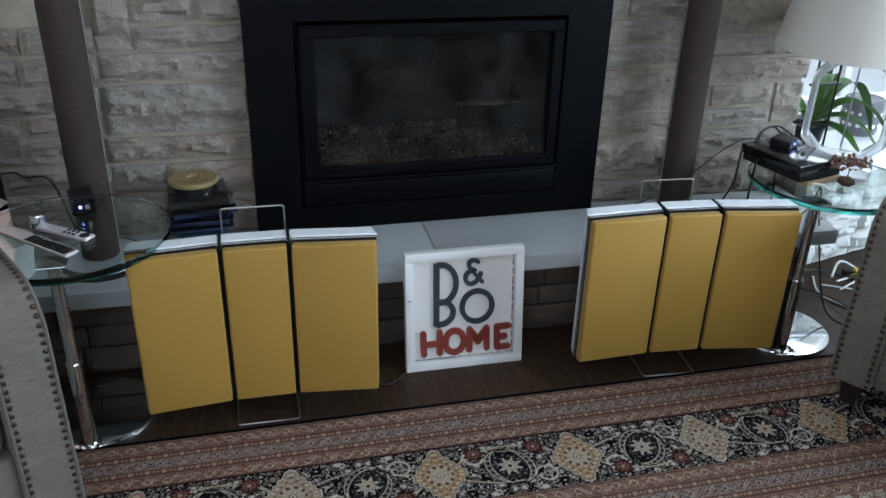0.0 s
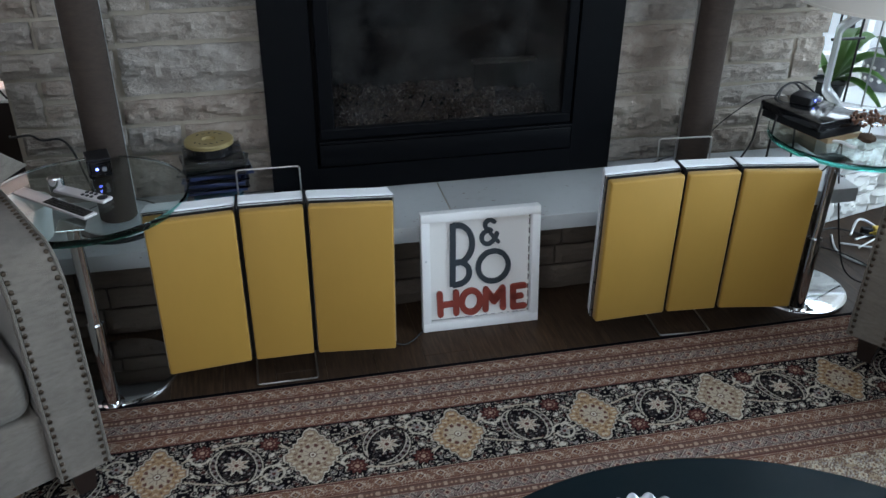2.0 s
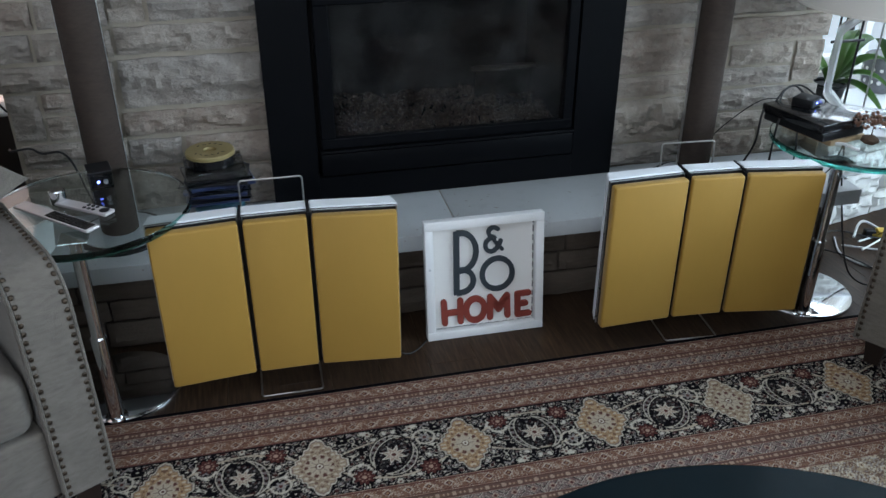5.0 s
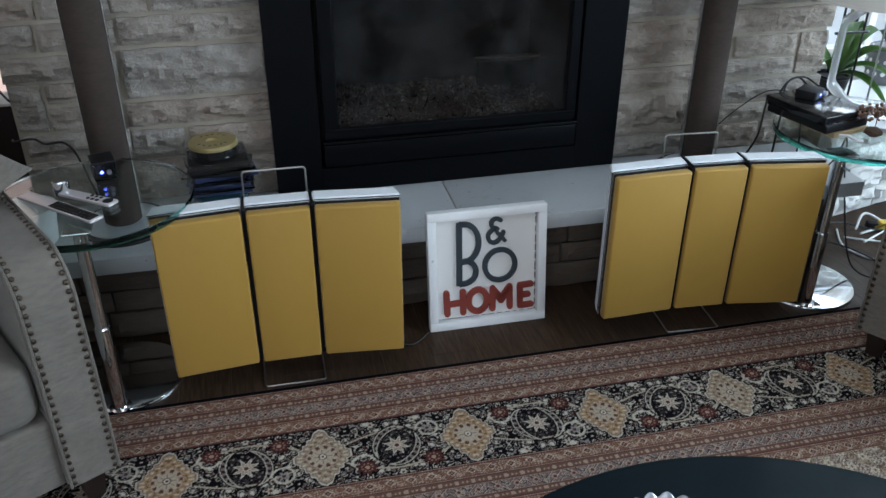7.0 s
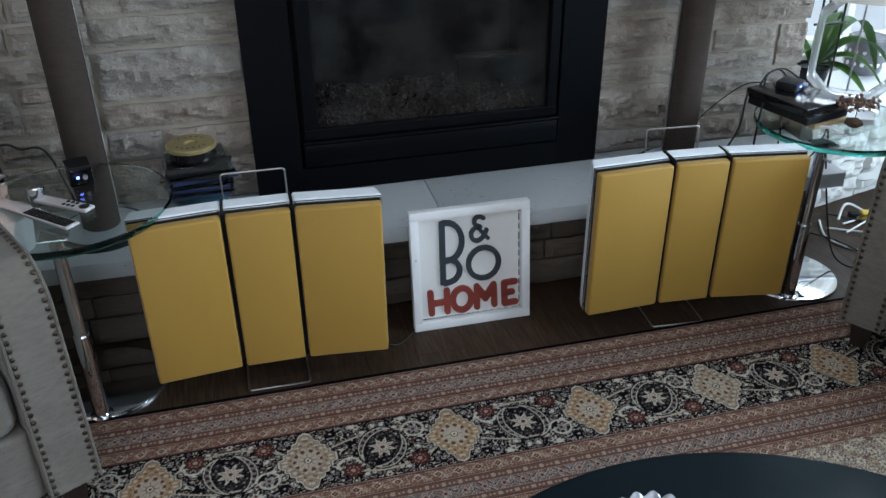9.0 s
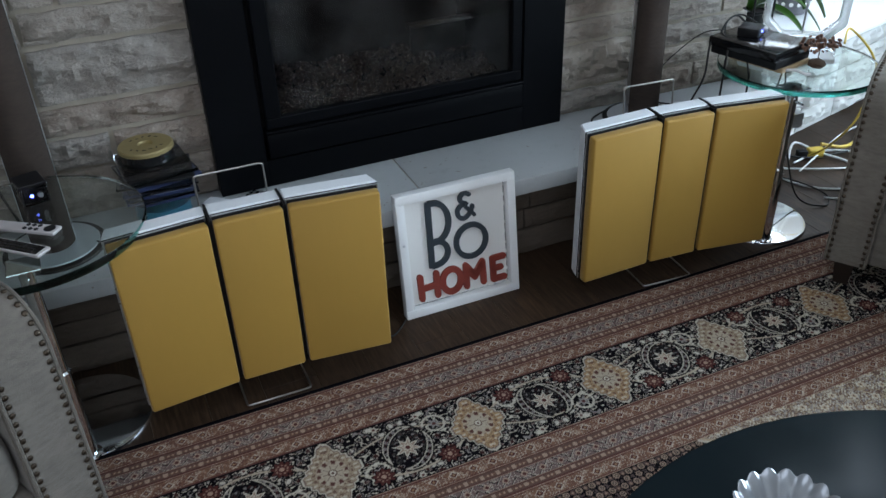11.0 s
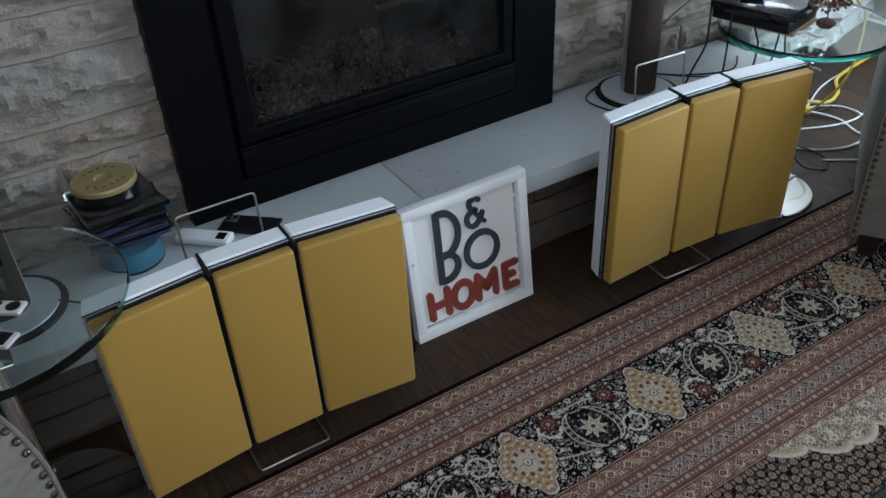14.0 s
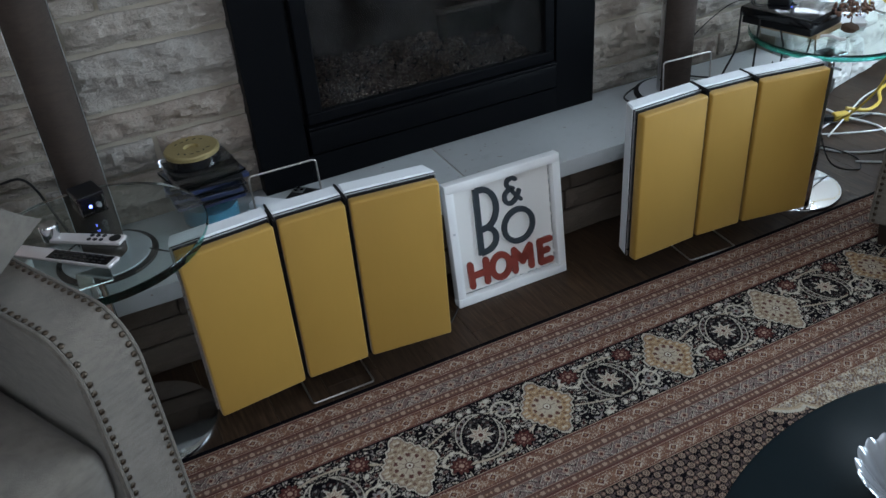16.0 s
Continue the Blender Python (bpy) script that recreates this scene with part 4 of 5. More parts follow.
cord("cable", [(-0.050, 2.219, HEARTH + 0.008), (-0.120, 2.164, HEARTH + 0.003), (-0.220, 2.184, HEARTH + 0.003), (-0.330, 2.214, HEARTH + 0.003), (-0.400, 2.254, HEARTH + 0.018)], 0.0022, RUBBER, "thin black cable lying on the hearth")
cord("cable", [(-0.772, 2.530, 0.87), (-0.786, 2.460, 0.80), (-0.784, 2.430, 0.745), (-0.760, 2.420, 0.705)], 0.0030, RUBBER, "black cable hanging at the edge of the stone wall")
cord("cable", [(-0.785, 2.440, 0.585), (-0.770, 2.408, 0.592), (-0.720, 2.402, 0.597), (-0.690, 2.400, 0.580), (-0.640, 2.398, 0.580), (-0.612, 2.395, 0.540), (-0.590, 2.385, 0.45), (-0.560, 2.360, HEARTH + 0.02)], 0.0036, RUBBER, "black cable running along the stone wall to the speaker")
cord("cable", [(0.300, 2.084, 0.16), (0.260, 2.044, 0.10), (0.250, 1.984, 0.03), (0.300, 1.964, 0.004), (0.370, 2.024, 0.004)], 0.0025, RUBBER, "black cable behind the wooden sign")
cord("cable", [(1.310, 2.404, HEARTH + 0.003), (1.200, 2.344, HEARTH + 0.003), (1.220, 2.224, HEARTH + 0.003), (1.310, 2.184, HEARTH + 0.003)], 0.003, RUBBER, "black cable round the foot of the column speaker")
cord("cable", [(1.430, 2.344, HEARTH + 0.03), (1.570, 2.284, HEARTH + 0.004), (1.710, 2.224, HEARTH + 0.004), (1.810, 2.284, HEARTH + 0.004)], 0.003, RUBBER, "black cable across the hearth")
cord("cable", [(1.450, 2.314, HEARTH + 0.03), (1.610, 2.234, HEARTH + 0.004), (1.770, 2.164, HEARTH + 0.004)], 0.0026, RUBBER, "black cable across the hearth")
cord("cable", [(1.555, 2.184, G2 + 0.055), (1.515, 2.174, G2 + 0.05), (1.500, 2.164, G2 - 0.05), (1.480, 2.184, 0.42), (1.450, 2.194, HEARTH + 0.004)], 0.0034, RUBBER, "black cable hanging from the stacked boxes")
cord("cable", [(1.570, 2.134, G2 + 0.05), (1.535, 2.114, G2 + 0.045), (1.522, 2.104, G2 - 0.05), (1.520, 2.104, 0.42), (1.518, 2.109, 0.38)], 0.0034, RUBBER, "black cable hanging from the stacked boxes")
cord("cable", [(1.570, 2.064, G2 + 0.03), (1.540, 2.014, G2 - 0.02), (1.560, 2.034, 0.45), (1.630, 2.104, 0.40), (1.730, 2.114, 0.375), (1.810, 2.144, 0.41), (1.870, 2.184, 0.5)], 0.003, RUBBER, "looping black cable below the glass table")
cord("cable", [(1.430, 2.384, HEARTH + 0.01), (1.480, 2.384, 0.44), (1.540, 2.344, 0.53), (1.590, 2.284, 0.60), (1.630, 2.204, 0.62)], 0.0018, RUBBER, "thin grey cable rising to the stacked boxes")

# ---------------- on the lamp's table ----------------
BX = pose(1.637, 2.084, G2 + 0.0006, 0, 0, 13)
tray = thing("wooden_box", "flat pale wooden box under black boxes", "box", BX)
part("body", box((-0.045, -0.116, 0), (0.105, 0.075, 0.016), 0.002), OAK, tray)
low = thing("set_top_box", "flat black set-top box on a pale wooden box", "electronics", BX @ pose(0.0, 0, 0.0165))
part("body", box((-0.088, -0.118, 0.004), (0.092, 0.118, 0.028), 0.004, 2), BLACK, low)
for sx in (-0.030, 0.078):
    for sy in (-0.098, 0.06):
        part("foot", lathe([(0, 0), (0.008, 0), (0.008, 0.004), (0, 0.004)], 14), RUBBER, low, at=pose(sx, sy, 0))
high = thing("set_top_box", "glossy black set-top box stacked on another", "electronics", BX @ pose(-0.004, 0.004, 0.0448))
part("body", box((-0.092, -0.121, 0.0), (0.096, 0.121, 0.030), 0.004, 2), GLOSS_BLACK, high)
amp = thing("small_amplifier", "small dark metal device with a blue light on the black boxes", "electronics", BX @ pose(0.010, 0.050, 0.0753, 0, 0, 20))
part("case", box((-0.036, -0.032, 0), (0.036, 0.032, 0.026), 0.003, 2), BLACK, amp)
part("front_panel", box((-0.034, -0.036, 0.002), (0.034, -0.0322, 0.024), 0.001, 1), SLATE, amp, "dark front panel")
part("knob", lathe([(0, 0), (0.008, 0), (0.0075, 0.012), (0, 0.013)], 20), ALU, amp, "round metal knob", at=pose(0.020, -0.036, 0.014, 90))
part("blue_light", lathe([(0, 0), (0.0034, 0), (0.003, 0.002), (0, 0.003)], 12), LED_BLUE, amp, "glowing blue light", at=pose(-0.004, -0.036, 0.014, 90))
cord("cable", [(1.658, 2.169, G2 + 0.09), (1.640, 2.204, G2 + 0.115), (1.595, 2.199, G2 + 0.105), (1.555, 2.184, G2 + 0.06)], 0.0034, RUBBER, "black cable on the stacked boxes")
cord("cable", [(1.695, 2.164, G2 + 0.09), (1.670, 2.219, G2 + 0.11), (1.610, 2.214, G2 + 0.10), (1.560, 2.164, G2 + 0.06)], 0.0030, RUBBER, "black cable on the stacked boxes")
tag_ = thing("paper_tag", "white curled paper strip at the table's edge", "paper", pose(1.640, 1.970, G2 + 0.0006, 0, 0, -60))
part("strip", tube(smooth_path([(0, 0, 0.006), (0.03, 0.004, 0.010), (0.06, -0.003, 0.006), (0.075, 0.004, 0.006)], 5), 0.005, 6), PAPER, tag_)
book = thing("white_book", "white book lying on the glass table", "book", pose(1.797, 2.024, G2 + 0.0006, 0, 0, -35))
part("pages", box((-0.066, -0.044, 0.002), (0.064, 0.044, 0.012), 0.001, 1), PAPER, book, "white pages")
part("cover", box((-0.069, -0.047, 0.0122), (0.066, 0.047, 0.0142), 0.0008, 1), WHITE, book, "white cover")
part("cover", box((-0.069, -0.047, 0.0), (0.066, 0.047, 0.0018), 0.0008, 1), WHITE, book, "white cover")
dry = thing("dried_bonsai", "dried rust-coloured flower sprig on a dark bark ball", "plant", pose(1.752, 1.954, G2 + 0.0006))
rng = random.Random(31)
bm = bmesh.new()
bmesh.ops.create_icosphere(bm, subdivisions=3, radius=0.026)
for v in bm.verts:
    v.co *= 1 + 0.22 * noise.noise(v.co * 90)
    v.co.z = max(v.co.z * 0.55, -0.013) + 0.013
part("bark_ball", bm, BARK, dry, "knobbly bark ball")
bm = tube([(0, 0, 0.02), (0.002, 0.001, 0.045), (-0.001, 0, 0.066)], 0.0018, 6)
for i in range(12):
    a = rng.uniform(0, 6.28)
    tube([(0, 0, 0.058 + rng.uniform(0, 0.01)), (0.02 * math.cos(a), 0.02 * math.sin(a), 0.068), (0.045 * math.cos(a), 0.04 * math.sin(a), 0.074 + rng.uniform(-0.006, 0.01))], 0.0012, 5, bm)
part("stem", bm, BARK, dry, "thin dark stem")
bm = bmesh.new()
for i in range(70):
    a, r = rng.uniform(0, 6.28), 0.056 * math.sqrt(rng.random())
    one = bmesh.new()
    bmesh.ops.create_icosphere(one, subdivisions=1, radius=rng.uniform(0.005, 0.010))
    join(bm, one, pose(1.15 * r * math.cos(a), r * math.sin(a), 0.070 + rng.uniform(-0.008, 0.016), rng.uniform(0, 90), rng.uniform(0, 90), rng.uniform(0, 90)) @ Matrix.Diagonal((1.5, 0.8, 0.5, 1)))
part("flower_head", bm, DRIED, dry, "rust-brown dried petals", 60)

lamp = thing("table_lamp", "table lamp with an octagonal crystal frame base and cream shade", "lamp", pose(1.838, 2.113, G2 + 0.0006, 0, 0, -40))
part("plinth", box((-0.105, -0.055, 0), (0.105, 0.055, 0.030), 0.004), CRYSTAL, lamp, "clear crystal plinth")


def octagon(w, h, c, y0, y1, z0, inset):
    bm = bmesh.new()
    def ringed(i, y):
        a, b, k = w / 2 - i, h - 2 * i, c - i * 0.4
        pts = [(-a + k, 0), (a - k, 0), (a, k), (a, b - k), (a - k, b), (-a + k, b), (-a, b - k), (-a, k)]
        return [bm.verts.new((x, y, z0 + i + z)) for x, z in pts]
    o0, o1, i0, i1 = ringed(0, y0), ringed(0, y1), ringed(inset, y0), ringed(inset, y1)
    for k in range(8):
        j = (k + 1) % 8
        bm.faces.new((o0[k], o0[j], o1[j], o1[k]))
        bm.faces.new((i0[k], i1[k], i1[j], i0[j]))
        bm.faces.new((o0[k], i0[k], i0[j], o0[j]))
        bm.faces.new((o1[k], o1[j], i1[j], i1[k]))
    bmesh.ops.recalc_face_normals(bm, faces=bm.faces[:])
    bmesh.ops.bevel(bm, geom=bm.edges[:], offset=0.006, segments=1, affect="EDGES")
    return bm


part("crystal_frame", octagon(0.255, 0.325, 0.056, -0.026, 0.026, 0.0305, 0.022), CRYSTAL, lamp, "bevelled octagonal crystal frame", None)
part("rod", tube([(0, 0, 0.048), (0, 0, 0.338)], 0.0030, 8), ALU, lamp, "thin metal rod")
part("cap", lathe([(0, 0.3560), (0.034, 0.3560), (0.034, 0.366), (0.018, 0.370), (0.018, 0.390), (0, 0.392)], 28), DARK_WOOD, lamp, "dark bronze cap")
part("socket", lathe([(0, 0.392), (0.010, 0.392), (0.010, 0.46), (0, 0.46)], 16), ALU, lamp, "metal socket")
part("shade", lathe([(0.262, 0.385), (0.264, 0.385), (0.205, 0.70), (0.203, 0.70), (0.262, 0.385)], 72), SHADE, lamp, "cream fabric drum shade")
part("shade_ring", lathe([(0.2605, 0.384), (0.2655, 0.384), (0.2645, 0.392), (0.2605, 0.392), (0.2605, 0.384)], 72), SHADE, lamp, "rolled hem")
for a in (0, 120, 240):
    part("shade_arm", tube([(0.009 * math.cos(radians(a)), 0.009 * math.sin(radians(a)), 0.455), (0.251 * math.cos(radians(a)), 0.251 * math.sin(radians(a)), 0.420)], 0.0016, 6), ALU, lamp)

# by the bright window
orchid = thing("orchid", "potted orchid with broad arching green leaves", "plant", pose(2.12, 2.64, 0.4005))
part("pot", lathe([(0, 0), (0.045, 0), (0.050, 0.004), (0.062, 0.10), (0.066, 0.104), (0.066, 0.112), (0.058, 0.112), (0.055, 0.10), (0, 0.098)], 40), BLACK, orchid, "black plastic pot")
rng = random.Random(8)
for i, (a, ln, lift) in enumerate(((352, 0.36, 0.12), (12, 0.38, 0.19), (322, 0.27, 0.07), (300, 0.22, 0.03), (195, 0.20, 0.10), (120, 0.22, 0.12), (40, 0.33, 0.21))):
    bm = bmesh.new()
    rows = []
    for k in range(13):
        t = k / 12
        x = ln * t
        z = 0.10 + lift * 4 * t * (1 - t) * 0.9 + 0.03 * t - 0.10 * t * t
        w = 0.034 * math.sin(math.pi * min(1, 0.12 + 0.86 * t)) ** 0.6
        rows.append([bm.verts.new((x, s * w, z + 0.010 * abs(s) ** 2)) for s in (-1, -0.5, 0, 0.5, 1)])
    for p, q in zip(rows, rows[1:]):
        for j in range(4):
            bm.faces.new((p[j], p[j + 1], q[j + 1], q[j]))
    bmesh.ops.solidify(bm, geom=bm.faces[:], thickness=0.0018)
    part("leaf", bm, LEAF, orchid, "broad glossy green leaf", 60, at=pose(0, 0, 0, 0, 0, a))
jar = thing("patterned_pot", "grey patterned ceramic pot by the window", "pot", pose(2.50, 2.80, 0.4005))
part("body", lathe([(0, 0), (0.060, 0), (0.070, 0.01), (0.085, 0.07), (0.080, 0.15), (0.072, 0.155), (0.066, 0.15), (0, 0.145)], 44), POT, jar)
for i in range(16):
    a = 2 * math.pi * i / 16
    for zz in (0.05, 0.10):
        part("painted_dot", lathe([(0, 0), (0.009, 0), (0.007, 0.002), (0, 0.002)], 12), PAPER, jar, at=pose(0.0815 * math.cos(a), 0.0815 * math.sin(a), zz) @ Matrix.Rotation(a, 4, "Z") @ Matrix.Rotation(radians(90), 4, "Y"))
rail = thing("plant_stand", "thin black metal stand by the window", "stand", pose(1.975, 2.475, 0.4005))
part("foot_plate", lathe([(0, 0), (0.045, 0), (0.045, 0.006), (0, 0.008)], 28), BLACK, rail, "black foot")
for x in (0.0, 0.095):
    part("post", tube([(x, 0, 0.004), (x, 0, 0.9)], 0.0042, 8), BLACK, rail, "thin black post")
for z in (0.32, 0.55, 0.75):
    part("clamp", tube([(-0.02, 0, z), (0.115, 0, z)], 0.0055, 8), BLACK, rail, "black crossbar")
part("hanging_box", box((0.03, -0.014, 0.36), (0.056, 0.014, 0.50), 0.005), BLACK, rail, "narrow dark box")
for i in range(4):
    part("mark", box((0.038, -0.0152, 0.39 + 0.018 * i), (0.048, -0.0144, 0.401 + 0.018 * i)), PAPER, rail, "pale mark", None)

# ---------------- cables on the floor ----------------
F = 0.004
far_cord = lambda name, pts, r, material, label: cord(name, [(x + 0.175, y - 0.015, z) for x, y, z in pts], r, material, label)
far_cord("white_cable", [(1.86, 2.33, F), (1.80, 2.20, F), (1.86, 2.08, F), (2.00, 2.02, F + 0.002), (2.18, 2.08, F), (2.22, 2.22, F), (2.10, 2.30, F + 0.004), (1.92, 2.27, F + 0.006)], 0.0042, WHITE_CORD, "coiled white cable on the floor")
far_cord("white_cable", [(1.84, 2.26, F + 0.006), (1.98, 2.18, F + 0.007), (2.14, 2.14, F), (2.36, 2.16, F), (2.55, 2.10, F)], 0.0036, WHITE_CORD, "white cable lying across the floor")
far_cord("white_cable", [(1.82, 2.02, F), (1.95, 1.93, F), (2.10, 1.90, F), (2.28, 1.94, F), (2.5, 1.92, F)], 0.0040, WHITE_CORD, "white cable lying across the floor")
far_cord("white_cable", [(1.92, 2.30, F + 0.010), (1.98, 2.34, F + 0.05), (2.05, 2.28, F + 0.02), (2.12, 2.18, F), (2.09, 2.05, F), (2.25, 2.03, F)], 0.0048, WHITE_CORD, "tangled white cable on the floor")
far_cord("white_cable", [(1.88, 2.20, F + 0.012), (2.02, 2.26, F + 0.014), (2.18, 2.34, F), (2.34, 2.40, F), (2.6, 2.44, F)], 0.0034, WHITE_CORD, "white cable lying across the floor")
cord("black_cable", [(1.80, 2.12, 0.50), (1.83, 2.10, 0.30), (1.86, 2.02, 0.05), (1.95, 1.96, F), (2.02, 2.02, F), (1.98, 2.14, F + 0.012), (1.90, 2.24, F + 0.014)], 0.0030, RUBBER, "black cable looping down to the floor")
cord("black_cable", [(1.90, 2.30, F + 0.02), (2.05, 2.33, F + 0.02), (2.18, 2.26, F + 0.008), (2.40, 2.24, F)], 0.0034, RUBBER, "black cable on the floor")
far_cord("yellow_cable", [(1.96, 2.20, 0.50), (2.05, 2.26, 0.52), (2.12, 2.18, 0.40), (2.02, 2.12, 0.24), (1.95, 2.16, 0.12), (1.93, 2.22, 0.06)], 0.0042, YELLOW, "yellow extension cord hanging behind the table")
far_cord("yellow_cable", [(2.07, 2.29, 0.05), (2.16, 2.26, 0.03), (2.28, 2.30, 0.02), (2.42, 2.40, 0.01), (2.7, 2.45, 0.01)], 0.0070, YELLOW, "yellow extension cord on the floor")
sock = thing("cord_connector", "yellow cord connector with a black plug on the floor", "connector", pose(2.205, 2.275, 0.0, 0, 0, -18))
part("socket", box((-0.02, -0.018, 0.002), (0.045, 0.018, 0.040), 0.008, 3), YELLOW, sock, "yellow moulded socket")
part("plug", box((-0.062, -0.016, 0.004), (-0.021, 0.016, 0.036), 0.006, 2), BLACK, sock, "black plug")

# ---------------- armchairs ----------------
AW, AH, SEATW, DEPTH = 0.120, 0.660, 0.64, 0.86
CW = 2 * AW + SEATW


def arm_profile(n=9):
    """The front edge of an arm in (depth, height): up the front, round a large curve, back along the top."""
    r = 0.10
    out = [(0.0, 0.10), (0.0, 0.24), (0.004, 0.40), (0.008, AH - r)]
    for k in range(1, n + 1):
        a = math.pi / 2 * k / n
        out.append((0.008 + r * (1 - math.cos(a)), AH - r + r * math.sin(a)))
    return out + [(0.36, AH + 0.004), (0.56, AH + 0.012), (0.74, AH + 0.025)]


def resampled(line, step):
    pts = [Vector((p[0], p[1])) for p in line]
    out, carry = [], step * 0.5
    for a, b in zip(pts, pts[1:]):
        d = (b - a).length
        s = carry
        while s < d:
            t = (b - a).normalized()
            out.append((a + t * s, t))
            s += step
        carry = s - d
    return out


bm = bmesh.new()
bmesh.ops.create_uvsphere(bm, u_segments=10, v_segments=6, radius=0.0062)
for v in bm.verts:
    v.co.z *= 0.55
NAIL_MESH = mesh_of(bm, "nail", NAIL, 60)


def armchair(m, label, nailed):
    """Front towards -y, origin on the floor below the middle of the front."""
    t = thing("armchair", label, "armchair", m, group="chenille armchairs")
    prof = arm_profile()
    for sgn in (-1, 1):
        x0, x1 = (sgn * SEATW / 2, sgn * CW / 2)
        lo, hi = min(x0, x1), max(x0, x1)
        bm = bmesh.new()
        loop = prof + [(0.76, 0.30), (0.76, 0.10)]
        a = [bm.verts.new((lo, y, z)) for y, z in loop]
        b = [bm.verts.new((hi, y, z)) for y, z in loop]
        bm.faces.new(a)
        bm.faces.new(b[::-1])
        for i in range(len(loop)):
            j = (i + 1) % len(loop)
            bm.faces.new((a[i], b[i], b[j], a[j]))
        bmesh.ops.recalc_face_normals(bm, faces=bm.faces[:])
        sharp = [e for e in bm.edges if abs(e.verts[0].co.x - e.verts[1].co.x) < 1e-5]
        bmesh.ops.bevel(bm, geom=sharp, offset=0.010, segments=3, affect="EDGES")
        arm = part("arm", bm, LINEN, t, "upholstered arm with nailhead trim", 50)
        for edge in (lo + 0.014, hi - 0.014):
            bm = tube([(edge + (0.004 if edge > (lo + hi) / 2 else -0.004) * 2.3, y - 0.0005 if z < AH - 0.1 else y, z + 0.0) for y, z in prof], 0.0038, 6)
            part("piping", bm, LINEN_DARK, arm, "piped seam")
            if sgn == nailed:
                for p, d in resampled(prof, 0.0205):
                    nail = new("nail", NAIL_MESH)
                    nail.parent = arm
                    ang = math.atan2(d.y, d.x)
                    nrm = Vector((0, -d.y, d.x))
                    nail.matrix_basis = Matrix.Translation(Vector((edge, p.x, p.y)) + nrm * 0.0008) @ Matrix.Rotation(ang, 4, "X")
        for yy in (0.055, 0.70):
            leg = bmesh.new()
            c = (lo + hi) / 2
            top = 0.030
            q = [leg.verts.new((c + sx * w, yy + sy * w, zz)) for zz, w in ((0.010 if yy < 0.1 else 0.0, 0.020), (0.102, top)) for sx, sy in ((-1, -1), (1, -1), (1, 1), (-1, 1))]
            leg.faces.new(q[3::-1])
            leg.faces.new(q[4:])
            for i in range(4):
                j = (i + 1) % 4
                leg.faces.new((q[i], q[j], q[4 + j], q[4 + i]))
            part("leg", leg, DARK_WOOD, t, "tapered dark wooden leg", None)
    part("front_rail", box((-SEATW / 2 - 0.002, 0.012, 0.105), (SEATW / 2 + 0.002, 0.70, 0.29), 0.012, 3), LINEN, t, "upholstered front rail", 50)
    bm = box((-SEATW / 2 + 0.003, 0.004, 0.292), (SEATW / 2 - 0.003, 0.66, 0.445), 0.045, 5)
    bmesh.ops.subdivide_edges(bm, edges=[e for e in bm.edges if e.calc_length() > 0.2], cuts=8, use_grid_fill=True)
    for v in bm.verts:
        if v.co.z > 0.40:
            u = v.co.x / (SEATW / 2)
            v.co.z += 0.022 * (1 - u * u) + 0.006 * noise.noise(v.co * 7)
    seat = part("seat_cushion", bm, LINEN_DARK, t, "plump seat cushion", 60)
    for zz in (0.318, 0.424):
        e = SEATW / 2 - 0.018
        part("seam", tube(rounded([(-e, 0.30, zz), (-e, 0.012, zz), (e, 0.012, zz), (e, 0.30, zz)], 0.04), 0.0036, 6), LINEN_DARK, seat, "corded seam")
    bm = box((-CW / 2 + 0.03, 0.62, 0.28), (CW / 2 - 0.03, 0.84, 0.95), 0.06, 5)
    for v in bm.verts:
        v.co.y += 0.18 * max(0, v.co.z - 0.3)
    part("backrest", bm, LINEN, t, "upholstered backrest", 60)
    part("skirt_panel", box((-CW / 2 + 0.02, 0.70, 0.10), (CW / 2 - 0.02, 0.80, 0.30), 0.01), LINEN, t, "lower back panel")
    return t


def chair_at(cx, cy, yaw, sgn):
    """The pose of an armchair whose outer front corner on the side sgn is at (cx, cy)."""
    base = pose(cx, cy, 0, 0, 0, yaw)
    return base @ pose(-sgn * CW / 2, 0, 0)


armchair(chair_at(-0.490, 1.527, 28, 1), "grey chenille armchair with nailhead trim under a throw pillow", 1)
armchair(chair_at(1.556, 1.611, -57.5, -1), "grey chenille armchair with nailhead trim and dark wooden legs", -1)
solid("throw_pillow", pillow(0.42, 0.42, 0.17), LINEN_DARK, "soft grey throw pillow lying over the armchair's arm", "pillow", smooth=60,
      m=Matrix(((-0.811, -0.555, 0.184, -0.871), (0.454, -0.796, -0.400, 1.726), (0.369, -0.241, 0.898, 0.777), (0, 0, 0, 1))))

# ---------------- coffee table ----------------
coffee = thing("coffee_table", "round black glass coffee table with a polished edge", "table", pose(0.499, 0.276, 0) @ Matrix.Diagonal((1.045, 1.045, 1.033, 1)))
part("tabletop", lathe([(0, -0.014), (0.597, -0.014), (0.602, -0.011), (0.603, -0.007), (0.602, -0.003), (0.597, 0), (0, 0)], 128), TABLETOP, coffee, "black glass top", at=pose(0, 0, 0.45))
part("pedestal", lathe([(0, 0.012), (0.30, 0.012), (0.31, 0.02), (0.20, 0.05), (0.14, 0.12), (0.14, 0.34), (0.22, 0.425), (0.24, 0.4355), (0, 0.4355)], 64), GLOSS_BLACK, coffee, "black turned pedestal")
bowl = thing("ribbed_bowl", "fluted silvery glass bowl on the coffee table", "bowl", pose(0.440, 0.700, 0.4655) @ Matrix.Diagonal((0.90, 0.90, 0.90, 1)))
bm = bmesh.new()
